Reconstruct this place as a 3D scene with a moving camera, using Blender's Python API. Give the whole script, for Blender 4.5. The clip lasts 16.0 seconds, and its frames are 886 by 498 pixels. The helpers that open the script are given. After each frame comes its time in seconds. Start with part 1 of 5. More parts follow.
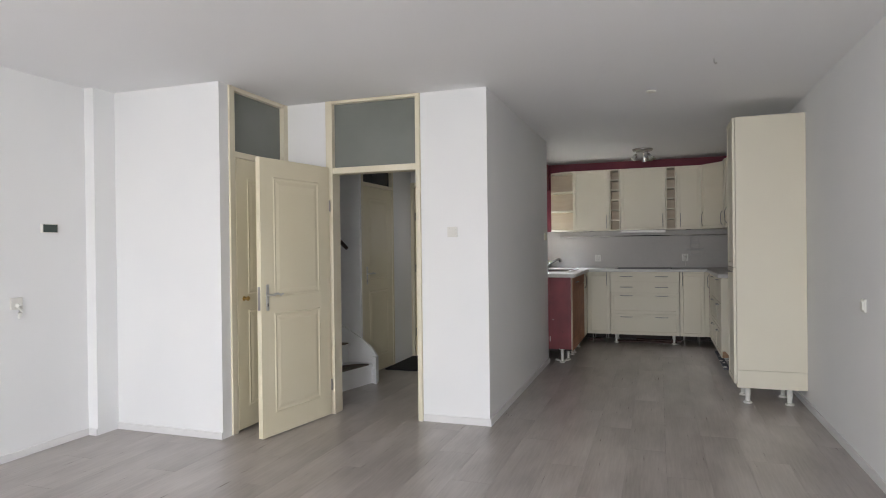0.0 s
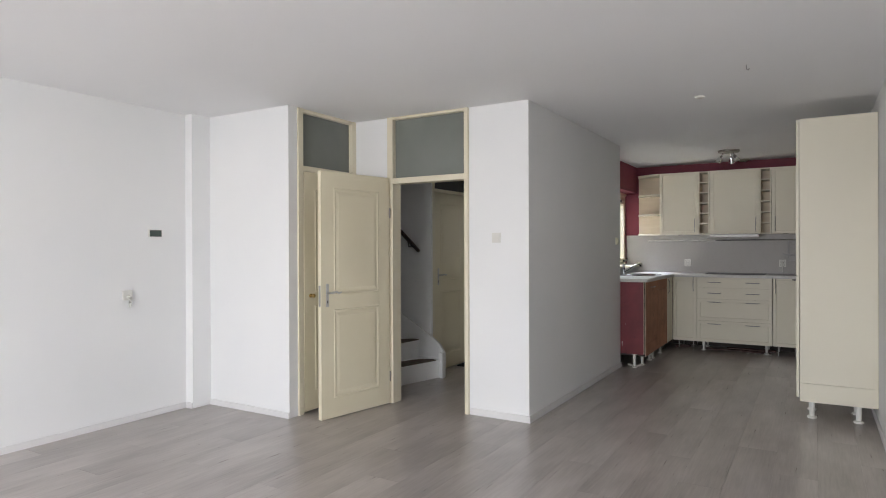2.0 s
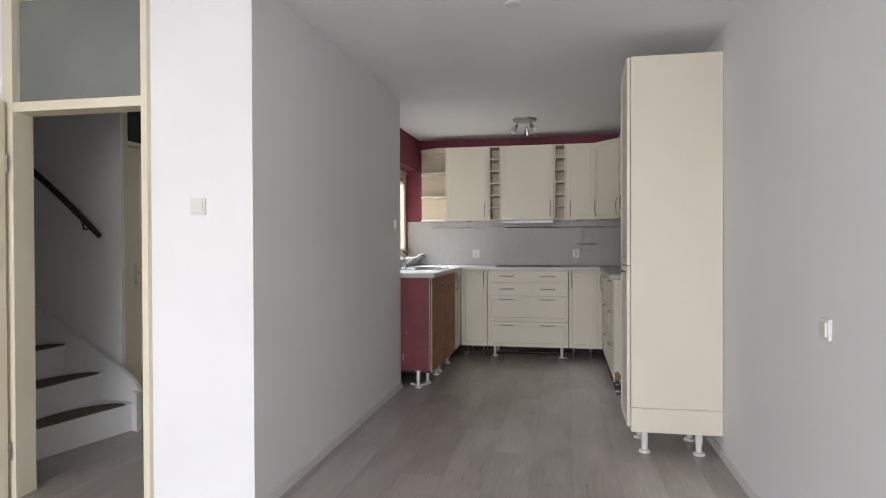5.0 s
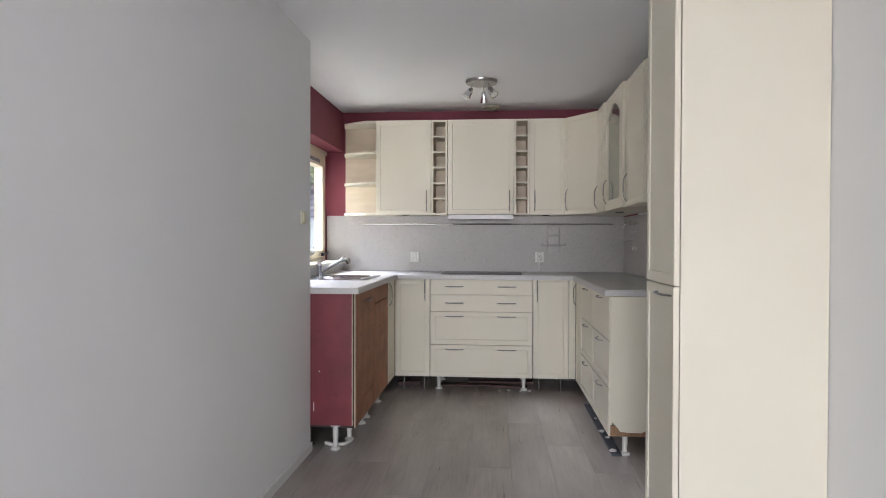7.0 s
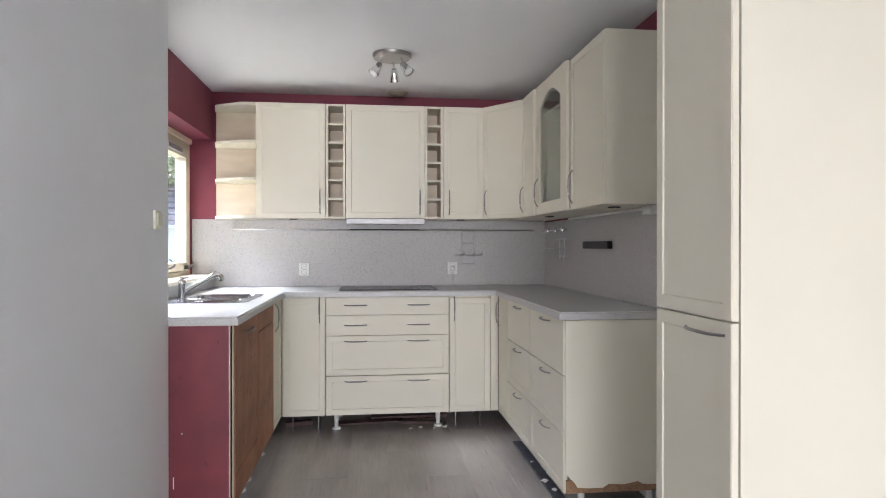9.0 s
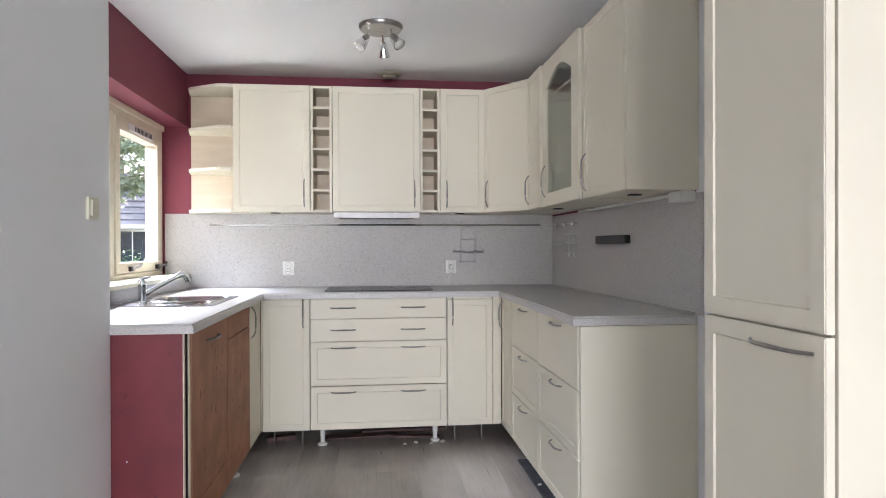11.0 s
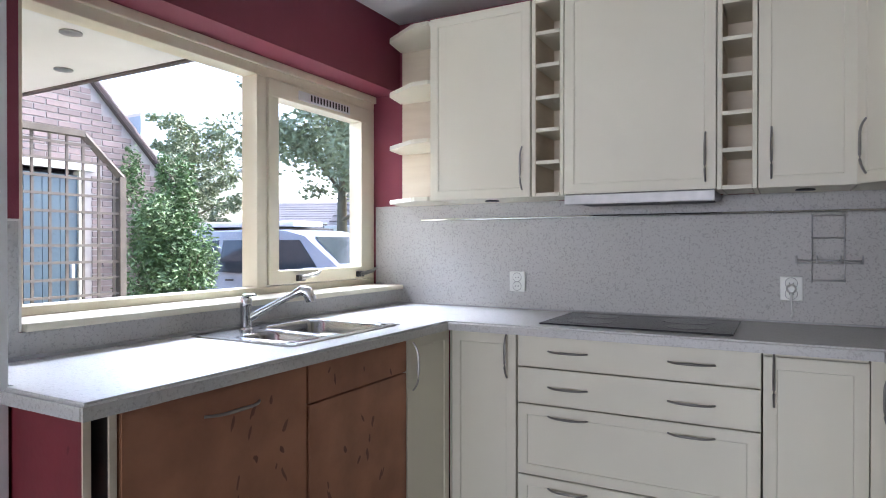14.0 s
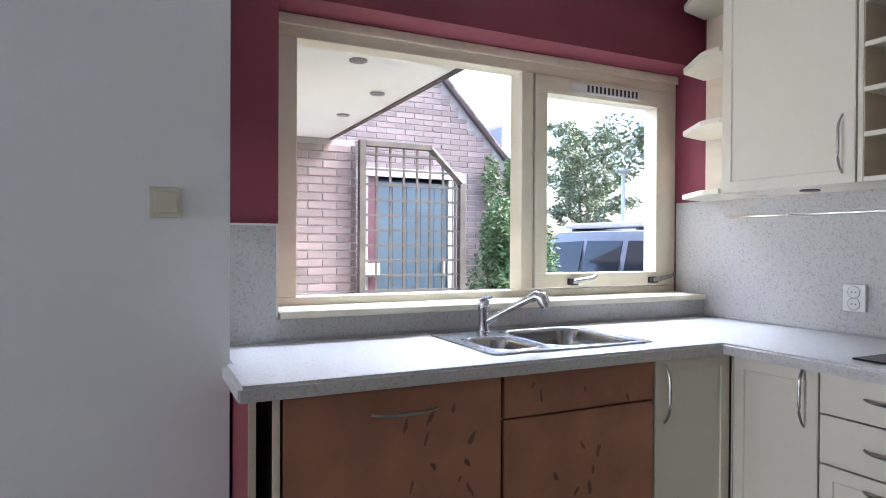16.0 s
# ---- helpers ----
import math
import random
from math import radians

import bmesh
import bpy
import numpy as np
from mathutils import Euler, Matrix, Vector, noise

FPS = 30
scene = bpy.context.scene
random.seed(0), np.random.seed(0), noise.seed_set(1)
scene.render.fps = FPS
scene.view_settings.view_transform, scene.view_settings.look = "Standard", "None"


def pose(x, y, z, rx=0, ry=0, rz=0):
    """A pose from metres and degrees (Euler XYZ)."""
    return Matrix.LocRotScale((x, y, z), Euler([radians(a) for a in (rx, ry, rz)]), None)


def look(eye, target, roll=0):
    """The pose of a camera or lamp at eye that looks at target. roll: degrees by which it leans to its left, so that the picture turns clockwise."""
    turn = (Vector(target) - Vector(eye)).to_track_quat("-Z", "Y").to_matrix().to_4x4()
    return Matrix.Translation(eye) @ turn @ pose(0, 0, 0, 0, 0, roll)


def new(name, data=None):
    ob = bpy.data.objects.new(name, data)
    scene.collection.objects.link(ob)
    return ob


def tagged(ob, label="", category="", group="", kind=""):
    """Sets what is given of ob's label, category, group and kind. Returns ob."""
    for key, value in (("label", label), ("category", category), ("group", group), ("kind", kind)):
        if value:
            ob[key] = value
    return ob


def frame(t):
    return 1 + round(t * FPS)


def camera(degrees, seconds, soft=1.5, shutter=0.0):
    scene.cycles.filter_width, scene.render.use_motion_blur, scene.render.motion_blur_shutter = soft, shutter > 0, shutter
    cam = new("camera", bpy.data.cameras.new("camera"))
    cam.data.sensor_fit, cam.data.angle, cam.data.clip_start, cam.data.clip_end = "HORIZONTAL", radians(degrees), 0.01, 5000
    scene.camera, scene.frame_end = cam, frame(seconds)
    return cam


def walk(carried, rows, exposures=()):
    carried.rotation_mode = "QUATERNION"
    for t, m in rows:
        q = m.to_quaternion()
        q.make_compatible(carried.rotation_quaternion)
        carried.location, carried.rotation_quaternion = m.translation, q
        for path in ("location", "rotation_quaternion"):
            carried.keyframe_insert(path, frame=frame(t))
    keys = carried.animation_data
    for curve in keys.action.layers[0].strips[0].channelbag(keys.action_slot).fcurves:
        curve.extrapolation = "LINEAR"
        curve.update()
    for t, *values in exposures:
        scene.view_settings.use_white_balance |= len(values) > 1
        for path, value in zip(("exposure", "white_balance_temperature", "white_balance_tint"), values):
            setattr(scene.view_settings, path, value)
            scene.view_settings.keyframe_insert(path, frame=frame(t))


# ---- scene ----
cam = camera(70.7, 16.0, soft=1.0)
PATH = [
    (0, (0.052, 0.09, 1.375), (-0.598, 1.981, 1.367), -0.7),
    (0.5, (0.339, 0.055, 1.4), (-0.494, 1.873, 1.396), -0.5),
    (1, (0.582, 0.026, 1.397), (-0.435, 1.748, 1.396), -0.4),
    (1.5, (0.727, 0.06, 1.413), (-0.341, 1.751, 1.406), -0.4),
    (2, (0.801, 0.06, 1.411), (-0.224, 1.777, 1.405), -0.2),
    (2.5, (0.802, 0.134, 1.386), (-0.153, 1.892, 1.378), -0.1),
    (3, (0.674, 0.458, 1.365), (-0.178, 2.267, 1.344), -0.1),
    (3.5, (0.542, 0.813, 1.339), (-0.144, 2.691, 1.316), -0.1),
    (4, (0.439, 1.192, 1.337), (-0.141, 3.106, 1.316), -0.2),
    (4.5, (0.344, 1.564, 1.315), (-0.14, 3.504, 1.295), -0.1),
    (5, (0.284, 1.957, 1.308), (-0.098, 3.92, 1.289), -0.2),
    (5.2, (0.256, 2.102, 1.33), (-0.106, 4.069, 1.306), -0.2),
    (7.5, (-0.064, 3.886, 1.333), (-0.163, 5.883, 1.312), 0.1),
    (8, (-0.115, 4.14, 1.34), (-0.138, 6.14, 1.327), -0.0),
    (8.5, (-0.199, 4.337, 1.345), (-0.111, 6.336, 1.334), 0.1),
    (9, (-0.261, 4.455, 1.359), (-0.028, 6.441, 1.351), -0.0),
    (9.2, (-0.262, 4.478, 1.361), (0.014, 6.458, 1.354), 0.0),
    (11.3, (-0.112, 5.074, 1.33), (0.08, 7.065, 1.322), -0.3),
    (11.5, (-0.05, 5.215, 1.332), (0.049, 7.212, 1.324), -0.4),
    (12, (0.066, 5.528, 1.349), (-0.002, 7.527, 1.335), -0.4),
    (12.5, (0.224, 5.807, 1.368), (-0.049, 7.789, 1.351), -0.5),
    (13, (0.322, 6.07, 1.354), (-0.225, 7.993, 1.342), -0.3),
    (13.5, (0.348, 6.367, 1.361), (-0.427, 8.21, 1.349), 0.0),
    (14, (0.388, 6.639, 1.359), (-0.569, 8.396, 1.346), 0.0),
    (14.5, (0.43, 6.874, 1.35), (-0.812, 8.442, 1.341), 0.0),
    (15, (0.497, 7.047, 1.372), (-0.956, 8.421, 1.36), 0.2),
    (15.5, (0.594, 7.155, 1.362), (-1.047, 8.298, 1.358), 0.1),
    (16, (0.627, 7.194, 1.366), (-1.172, 8.068, 1.351), 0.3),
]
EXPOSURES = [(0, 1.98, 6600, 15), (3, 2.06, 6600, 15), (5, 2.38, 6550, 17), (8, 2.95, 6300, 18), (12, 3.25, 6200, 18), (14, 2.70, 5880, 18), (16, 2.70, 5800, 18)]
walk(cam, [(t, look(eye, target, roll)) for t, eye, target, roll in PATH], EXPOSURES)

# ---- world, sun, large lights ----
YF = -3.2                                               # garden end of the living room
world = bpy.data.worlds.new("overcast_sky")
scene.world = world
world.use_nodes = True
wn = world.node_tree
sky = wn.nodes.new("ShaderNodeTexSky")
sky.sky_type, sky.sun_disc = "NISHITA", False
sky.sun_elevation, sky.sun_rotation = radians(51), radians(22)
sky.air_density, sky.dust_density, sky.ozone_density = 1.0, 4.0, 1.0
wn.links.new(sky.outputs["Color"], wn.nodes["Background"].inputs["Color"])
wn.nodes["Background"].inputs["Strength"].default_value = 0.15

sun_data = bpy.data.lights.new("sun", "SUN")
sun_data.energy, sun_data.angle, sun_data.color = 1.3, radians(15), (1.0, 0.97, 0.92)
sun = new("sun", sun_data)
sun.matrix_world = look((18, 45, 60), (0, 0, 0))


def area_lamp(name, place, target, w, h, power, colour=(0.93, 0.97, 1.0)):
    """A rectangular area lamp, for a window's sky light or added fill."""
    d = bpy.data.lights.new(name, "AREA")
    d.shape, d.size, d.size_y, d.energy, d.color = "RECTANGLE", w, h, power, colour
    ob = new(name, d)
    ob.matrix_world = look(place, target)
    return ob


area_lamp("garden_window_light", (-0.62, YF - 0.07, 1.45), (-0.62, YF + 2.0, -1.7), 3.4, 2.1, 84)
# Added fill lamps outside, hidden above the window head, standing in for sky.
area_lamp("street_side_fill", (-2.38, 9.75, 2.80), (0.1, 7.9, 0.4), 1.0, 0.36, 10, (0.82, 0.91, 1.0))
area_lamp("yard_side_fill", (-2.6, 9.2, 2.78), (-0.9, 7.9, 1.0), 0.6, 0.36, 10, (0.82, 0.91, 1.0))
# Added hall fill: an unseen lamp just inside the closed, solid front door.
area_lamp("hall_fill", (-2.42, 7.405, 1.5), (-2.42, 5, 1.3), 0.42, 0.8, 0.15)


# ---- materials ----
def nodes_of(name):
    m = bpy.data.materials.new(name)
    m.use_nodes = True
    return m, m.node_tree, m.node_tree.nodes["Principled BSDF"]


def rgba(c):
    return (c[0], c[1], c[2], 1.0)


def surface(name, c1, c2=None, scale=8.0, rough=0.5, metal=0.0, bump=0.0, bump_scale=60.0, stretch=(1, 1, 1), vary=0.0, rough2=None, spec=0.5):
    """A two-scale paint, stone or timber: broad stains and fine grain, with relief."""
    m, t, b = nodes_of(name)
    c2 = c2 or tuple(v * 0.92 for v in c1)
    co = t.nodes.new("ShaderNodeTexCoord")
    mp = t.nodes.new("ShaderNodeMapping")
    mp.inputs["Scale"].default_value = stretch
    t.links.new(co.outputs["Object"], mp.inputs["Vector"])
    big, fine = t.nodes.new("ShaderNodeTexNoise"), t.nodes.new("ShaderNodeTexNoise")
    big.inputs["Scale"].default_value, big.inputs["Detail"].default_value = scale, 4
    fine.inputs["Scale"].default_value, fine.inputs["Detail"].default_value = bump_scale, 3
    t.links.new(mp.outputs["Vector"], big.inputs["Vector"])
    t.links.new(mp.outputs["Vector"], fine.inputs["Vector"])
    mix = t.nodes.new("ShaderNodeMix")
    mix.data_type = "RGBA"
    mix.inputs["A"].default_value, mix.inputs["B"].default_value = rgba(c1), rgba(c2)
    ramp = t.nodes.new("ShaderNodeMapRange")
    ramp.inputs["From Min"].default_value, ramp.inputs["From Max"].default_value = 0.35, 0.65
    t.links.new(big.outputs["Fac"], ramp.inputs["Value"])
    t.links.new(ramp.outputs["Result"], mix.inputs["Factor"])
    out = mix.outputs["Result"]
    if vary:
        info, hsv = t.nodes.new("ShaderNodeObjectInfo"), t.nodes.new("ShaderNodeHueSaturation")
        r = t.nodes.new("ShaderNodeMapRange")
        r.inputs["To Min"].default_value, r.inputs["To Max"].default_value = 1 - vary, 1 + vary
        t.links.new(info.outputs["Random"], r.inputs["Value"])
        t.links.new(r.outputs["Result"], hsv.inputs["Value"])
        t.links.new(out, hsv.inputs["Color"])
        out = hsv.outputs["Color"]
    t.links.new(out, b.inputs["Base Color"])
    rr = t.nodes.new("ShaderNodeMapRange")
    rr.inputs["To Min"].default_value, rr.inputs["To Max"].default_value = rough, rough2 if rough2 is not None else rough * 1.15
    t.links.new(fine.outputs["Fac"], rr.inputs["Value"])
    t.links.new(rr.outputs["Result"], b.inputs["Roughness"])
    b.inputs["Metallic"].default_value = metal
    b.inputs["Specular IOR Level"].default_value = spec
    if bump:
        bp = t.nodes.new("ShaderNodeBump")
        bp.inputs["Strength"].default_value, bp.inputs["Distance"].default_value = bump, 0.002
        t.links.new(fine.outputs["Fac"], bp.inputs["Height"])
        t.links.new(bp.outputs["Normal"], b.inputs["Normal"])
    return m


def glass_material(name, rough=0.0, tint=(1, 1, 1)):
    m, t, b = nodes_of(name)
    b.inputs["Base Color"].default_value = rgba(tint)
    b.inputs["Transmission Weight"].default_value, b.inputs["Roughness"].default_value, b.inputs["IOR"].default_value = 1.0, rough, 1.05 if rough == 0 else 1.3
    return m


def speckled(name, base, dark, light, rough):
    """Laminate printed with fine grey granite speckles."""
    m, t, b = nodes_of(name)
    co = t.nodes.new("ShaderNodeTexCoord")
    n1, n2 = t.nodes.new("ShaderNodeTexNoise"), t.nodes.new("ShaderNodeTexNoise")
    n1.inputs["Scale"].default_value, n1.inputs["Detail"].default_value = 130, 6
    n2.inputs["Scale"].default_value, n2.inputs["Detail"].default_value = 420, 2
    prev = None
    for n, lo, hi, c in ((n1, 0.52, 0.68, dark), (n2, 0.56, 0.7, light)):
        t.links.new(co.outputs["Object"], n.inputs["Vector"])
        r, mx = t.nodes.new("ShaderNodeMapRange"), t.nodes.new("ShaderNodeMix")
        mx.data_type = "RGBA"
        r.inputs["From Min"].default_value, r.inputs["From Max"].default_value = lo, hi
        t.links.new(n.outputs["Fac"], r.inputs["Value"])
        t.links.new(r.outputs["Result"], mx.inputs["Factor"])
        mx.inputs["A"].default_value, mx.inputs["B"].default_value = rgba(base), rgba(c)
        if prev:
            t.links.new(prev, mx.inputs["A"])
        prev = mx.outputs["Result"]
    t.links.new(prev, b.inputs["Base Color"])
    b.inputs["Roughness"].default_value = rough
    bp = t.nodes.new("ShaderNodeBump")
    bp.inputs["Strength"].default_value, bp.inputs["Distance"].default_value = 0.15, 0.001
    t.links.new(n1.outputs["Fac"], bp.inputs["Height"])
    t.links.new(bp.outputs["Normal"], b.inputs["Normal"])
    return m


def laminate(name):
    """Grey-taupe limed oak boards with long grain along y."""
    m, t, b = nodes_of(name)
    geo, info = t.nodes.new("ShaderNodeNewGeometry"), t.nodes.new("ShaderNodeObjectInfo")
    add = t.nodes.new("ShaderNodeVectorMath")
    add.operation = "ADD"
    comb = t.nodes.new("ShaderNodeCombineXYZ")
    mul = t.nodes.new("ShaderNodeMath")
    mul.operation = "MULTIPLY"
    mul.inputs[1].default_value = 37.0
    t.links.new(info.outputs["Random"], mul.inputs[0])
    t.links.new(mul.outputs[0], comb.inputs["Z"])
    t.links.new(geo.outputs["Position"], add.inputs[0])
    t.links.new(comb.outputs[0], add.inputs[1])
    outs = []
    for sc, st in ((3.0, (1.6, 0.5, 1)), (9.0, (9, 0.45, 1)), (30.0, (6, 0.25, 1))):
        mp, n = t.nodes.new("ShaderNodeMapping"), t.nodes.new("ShaderNodeTexNoise")
        mp.inputs["Scale"].default_value = st
        n.inputs["Scale"].default_value, n.inputs["Detail"].default_value = sc, 5
        t.links.new(add.outputs[0], mp.inputs["Vector"])
        t.links.new(mp.outputs["Vector"], n.inputs["Vector"])
        outs.append(n.outputs["Fac"])
    ramp = t.nodes.new("ShaderNodeValToRGB")
    ramp.color_ramp.elements[0].position, ramp.color_ramp.elements[0].color = 0.32, (0.29, 0.258, 0.238, 1)
    ramp.color_ramp.elements[1].position, ramp.color_ramp.elements[1].color = 0.70, (0.53, 0.482, 0.452, 1)
    sums = None
    for o, w in zip(outs, (0.60, 0.29, 0.11)):
        k = t.nodes.new("ShaderNodeMath")
        k.operation = "MULTIPLY_ADD"
        k.inputs[1].default_value = w
        k.inputs[2].default_value = 0.0
        t.links.new(o, k.inputs[0])
        if sums:
            t.links.new(sums, k.inputs[2])
        sums = k.outputs[0]
    t.links.new(sums, ramp.inputs["Fac"])
    hsv, r = t.nodes.new("ShaderNodeHueSaturation"), t.nodes.new("ShaderNodeMapRange")
    r.inputs["To Min"].default_value, r.inputs["To Max"].default_value = 0.93, 1.07
    t.links.new(info.outputs["Random"], r.inputs["Value"])
    t.links.new(r.outputs["Result"], hsv.inputs["Value"])
    t.links.new(ramp.outputs["Color"], hsv.inputs["Color"])
    t.links.new(hsv.outputs["Color"], b.inputs["Base Color"])
    b.inputs["Specular IOR Level"].default_value = 0.75
    rr = t.nodes.new("ShaderNodeMapRange")
    rr.inputs["To Min"].default_value, rr.inputs["To Max"].default_value = 0.26, 0.31
    t.links.new(outs[1], rr.inputs["Value"])
    t.links.new(rr.outputs["Result"], b.inputs["Roughness"])
    bp = t.nodes.new("ShaderNodeBump")
    bp.inputs["Strength"].default_value, bp.inputs["Distance"].default_value = 0.02, 0.001
    t.links.new(outs[2], bp.inputs["Height"])
    t.links.new(bp.outputs["Normal"], b.inputs["Normal"])
    return m


WHITE = surface("white_wall_paint", (0.88, 0.88, 0.87), (0.855, 0.86, 0.855), 1.3, 0.75, bump=0.25, bump_scale=220)
CEIL = surface("white_ceiling_paint", (0.90, 0.90, 0.90), (0.885, 0.885, 0.885), 0.8, 0.85, bump=0.3, bump_scale=160)
RED = surface("dark_red_wall_paint", (0.24, 0.042, 0.066), (0.20, 0.034, 0.055), 2.0, 0.6, bump=0.3, bump_scale=180)
REDPANEL = surface("red_painted_board", (0.21, 0.027, 0.036), (0.16, 0.021, 0.028), 5.0, 0.45, bump=0.2, bump_scale=60)
CREAM = surface("cream_cabinet_foil", (0.78, 0.735, 0.60), (0.76, 0.71, 0.575), 1.5, 0.42, bump=0.06, bump_scale=90)
CREAMDOOR = surface("cream_door_paint", (0.80, 0.735, 0.55), (0.775, 0.70, 0.51), 1.5, 0.38, bump=0.12, bump_scale=70)
TRIM = surface("cream_trim_paint", (0.80, 0.74, 0.58), (0.77, 0.70, 0.54), 3, 0.4, bump=0.15, bump_scale=90)
BIRCH = surface("birch_shelf_foil", (0.72, 0.62, 0.48), (0.67, 0.565, 0.43), 4, 0.5, stretch=(1, 1, 6), bump=0.05)
TAN = surface("bare_tan_fibreboard", (0.45, 0.205, 0.112), (0.33, 0.145, 0.08), 6, 0.62, bump=0.2, bump_scale=120)
STAIN = surface("dark_red_stain", (0.13, 0.018, 0.026), (0.16, 0.022, 0.03), 30, 0.5)
FOIL = surface("crumpled_foil", (0.62, 0.63, 0.66), (0.40, 0.41, 0.44), 25, 0.25, 1.0)
GLUE = surface("dark_glue_smear", (0.16, 0.066, 0.042), (0.21, 0.09, 0.056), 40, 0.6)
TOP = speckled("speckled_grey_worktop", (0.57, 0.555, 0.53), (0.44, 0.42, 0.40), (0.66, 0.65, 0.63), 0.38)
SPLASH = speckled("speckled_grey_splashback", (0.50, 0.48, 0.455), (0.34, 0.32, 0.30), (0.56, 0.54, 0.52), 0.5)
FLOOR = laminate("grey_oak_laminate")
SKIRT = surface("grey_skirting", (0.80, 0.79, 0.78), (0.76, 0.75, 0.74), 3, 0.5)
STEEL = surface("brushed_nickel", (0.40, 0.385, 0.365), (0.34, 0.325, 0.31), 30, 0.27, 1.0)
PALESTEEL = surface("satin_nickel", (0.66, 0.645, 0.62), (0.60, 0.585, 0.56), 20, 0.38, 1.0)
CHROME = surface("chrome", (0.78, 0.78, 0.78), (0.74, 0.74, 0.75), 10, 0.1, 1.0)
SINK = surface("stainless_steel", (0.46, 0.46, 0.46), (0.40, 0.40, 0.40), 40, 0.2, 1.0, stretch=(1, 12, 1))
BLACK = surface("black_plastic", (0.02, 0.02, 0.02), (0.03, 0.03, 0.03), 10, 0.4)
# Near-black for hidden boards; also paints shade in the slot and under cabinets.
VOID = surface("dark_board_and_shade", (0.05, 0.04, 0.035), (0.035, 0.028, 0.025), 8, 0.8)
HOB = surface("black_ceramic_glass", (0.022, 0.020, 0.020), (0.017, 0.016, 0.016), 6, 0.22, spec=0.25)
PLASTIC = surface("white_plastic", (0.78, 0.77, 0.72), (0.75, 0.74, 0.69), 6, 0.35)
SHADEGREY = surface("grey_shade_ring", (0.34, 0.33, 0.31), (0.30, 0.29, 0.27), 6, 0.4)
IVORY = surface("ivory_plastic", (0.74, 0.71, 0.56), (0.71, 0.68, 0.53), 6, 0.35)
FROST = glass_material("tinted_cabinet_glass", 0.06, (0.80, 0.88, 0.86))
CLEAR = glass_material("clear_window_glass")
GREYGLASS = surface("grey_wired_glass", (0.215, 0.228, 0.205), (0.18, 0.193, 0.175), 2, 0.22, bump=0.05, bump_scale=40)
DARKWOOD = surface("dark_handrail_wood", (0.055, 0.022, 0.015), (0.035, 0.015, 0.01), 12, 0.4, stretch=(1, 1, 4))
CARPET = surface("brown_grey_carpet", (0.17, 0.135, 0.105), (0.12, 0.095, 0.075), 40, 0.95, bump=0.8, bump_scale=400)
MAT = surface("black_coir_mat", (0.025, 0.025, 0.028), (0.015, 0.015, 0.017), 60, 0.95, bump=0.8, bump_scale=300)
CHIP = surface("raw_chipboard", (0.36, 0.22, 0.12), (0.27, 0.15, 0.08), 60, 0.85, bump=0.6, bump_scale=150)


# ---- building blocks ----
def box(bm, x0, x1, y0, y1, z0, z1, bevel=0.0):
    """A box between those limits, its edges rounded by bevel."""
    r = bmesh.ops.create_cube(bm, size=1.0)
    bmesh.ops.transform(bm, verts=r["verts"], matrix=Matrix.Translation(((x0 + x1) / 2, (y0 + y1) / 2, (z0 + z1) / 2)) @ Matrix.Diagonal((x1 - x0, y1 - y0, z1 - z0, 1)))
    if bevel:
        edges = list({e for v in r["verts"] for e in v.link_edges})
        bmesh.ops.bevel(bm, geom=edges, offset=bevel, segments=2, affect="EDGES", profile=0.6)
    return bm


def lathe(bm, profile, m=Matrix(), seg=20):
    """A turned body: (radius, height) pairs about z, placed by m."""
    rings = []
    for r, z in profile:
        rings.append([bm.verts.new(m @ Vector((r * math.cos(a), r * math.sin(a), z))) for a in (2 * math.pi * k / seg for k in range(seg))])
    for a, b in zip(rings, rings[1:]):
        for k in range(seg):
            bm.faces.new((a[k], a[(k + 1) % seg], b[(k + 1) % seg], b[k]))
    bm.faces.new(rings[0][::-1])
    bm.faces.new(rings[-1])
    return bm


def tube(bm, points, radius, seg=8, flat=1.0):
    """A rod along points; flat < 1 thins it across."""
    pts = [Vector(p) for p in points]
    rings = []
    for k, p in enumerate(pts):
        way = (pts[min(k + 1, len(pts) - 1)] - pts[max(k - 1, 0)]).normalized()
        side = way.cross(Vector((0, 0, 1)))
        side = side.normalized() if side.length > 0.05 else Vector((1, 0, 0))
        up = side.cross(way).normalized()
        rad = radius[k] if isinstance(radius, (list, tuple)) else radius
        rings.append([bm.verts.new(p + rad * (math.cos(a) * side + flat * math.sin(a) * up)) for a in (2 * math.pi * j / seg for j in range(seg))])
    for a, b in zip(rings, rings[1:]):
        for j in range(seg):
            bm.faces.new((a[j], a[(j + 1) % seg], b[(j + 1) % seg], b[j]))
    bm.faces.new(rings[0][::-1])
    bm.faces.new(rings[-1])
    return bm


def prism(bm, outline, z0, z1):
    """An upright prism over an outline of (x, y) pairs."""
    lo = [bm.verts.new((x, y, z0)) for x, y in outline]
    hi = [bm.verts.new((x, y, z1)) for x, y in outline]
    n = len(lo)
    bm.faces.new(lo[::-1])
    bm.faces.new(hi)
    for k in range(n):
        bm.faces.new((lo[k], lo[(k + 1) % n], hi[(k + 1) % n], hi[k]))
    return bm


def finish(name, bm, material, smooth=False):
    bmesh.ops.recalc_face_normals(bm, faces=bm.faces)
    me = bpy.data.meshes.new(name)
    bm.to_mesh(me)
    bm.free()
    me.materials.append(material)
    if smooth:
        me.polygons.foreach_set("use_smooth", [True] * len(me.polygons))
        me.set_sharp_from_angle(angle=radians(40))
    return me


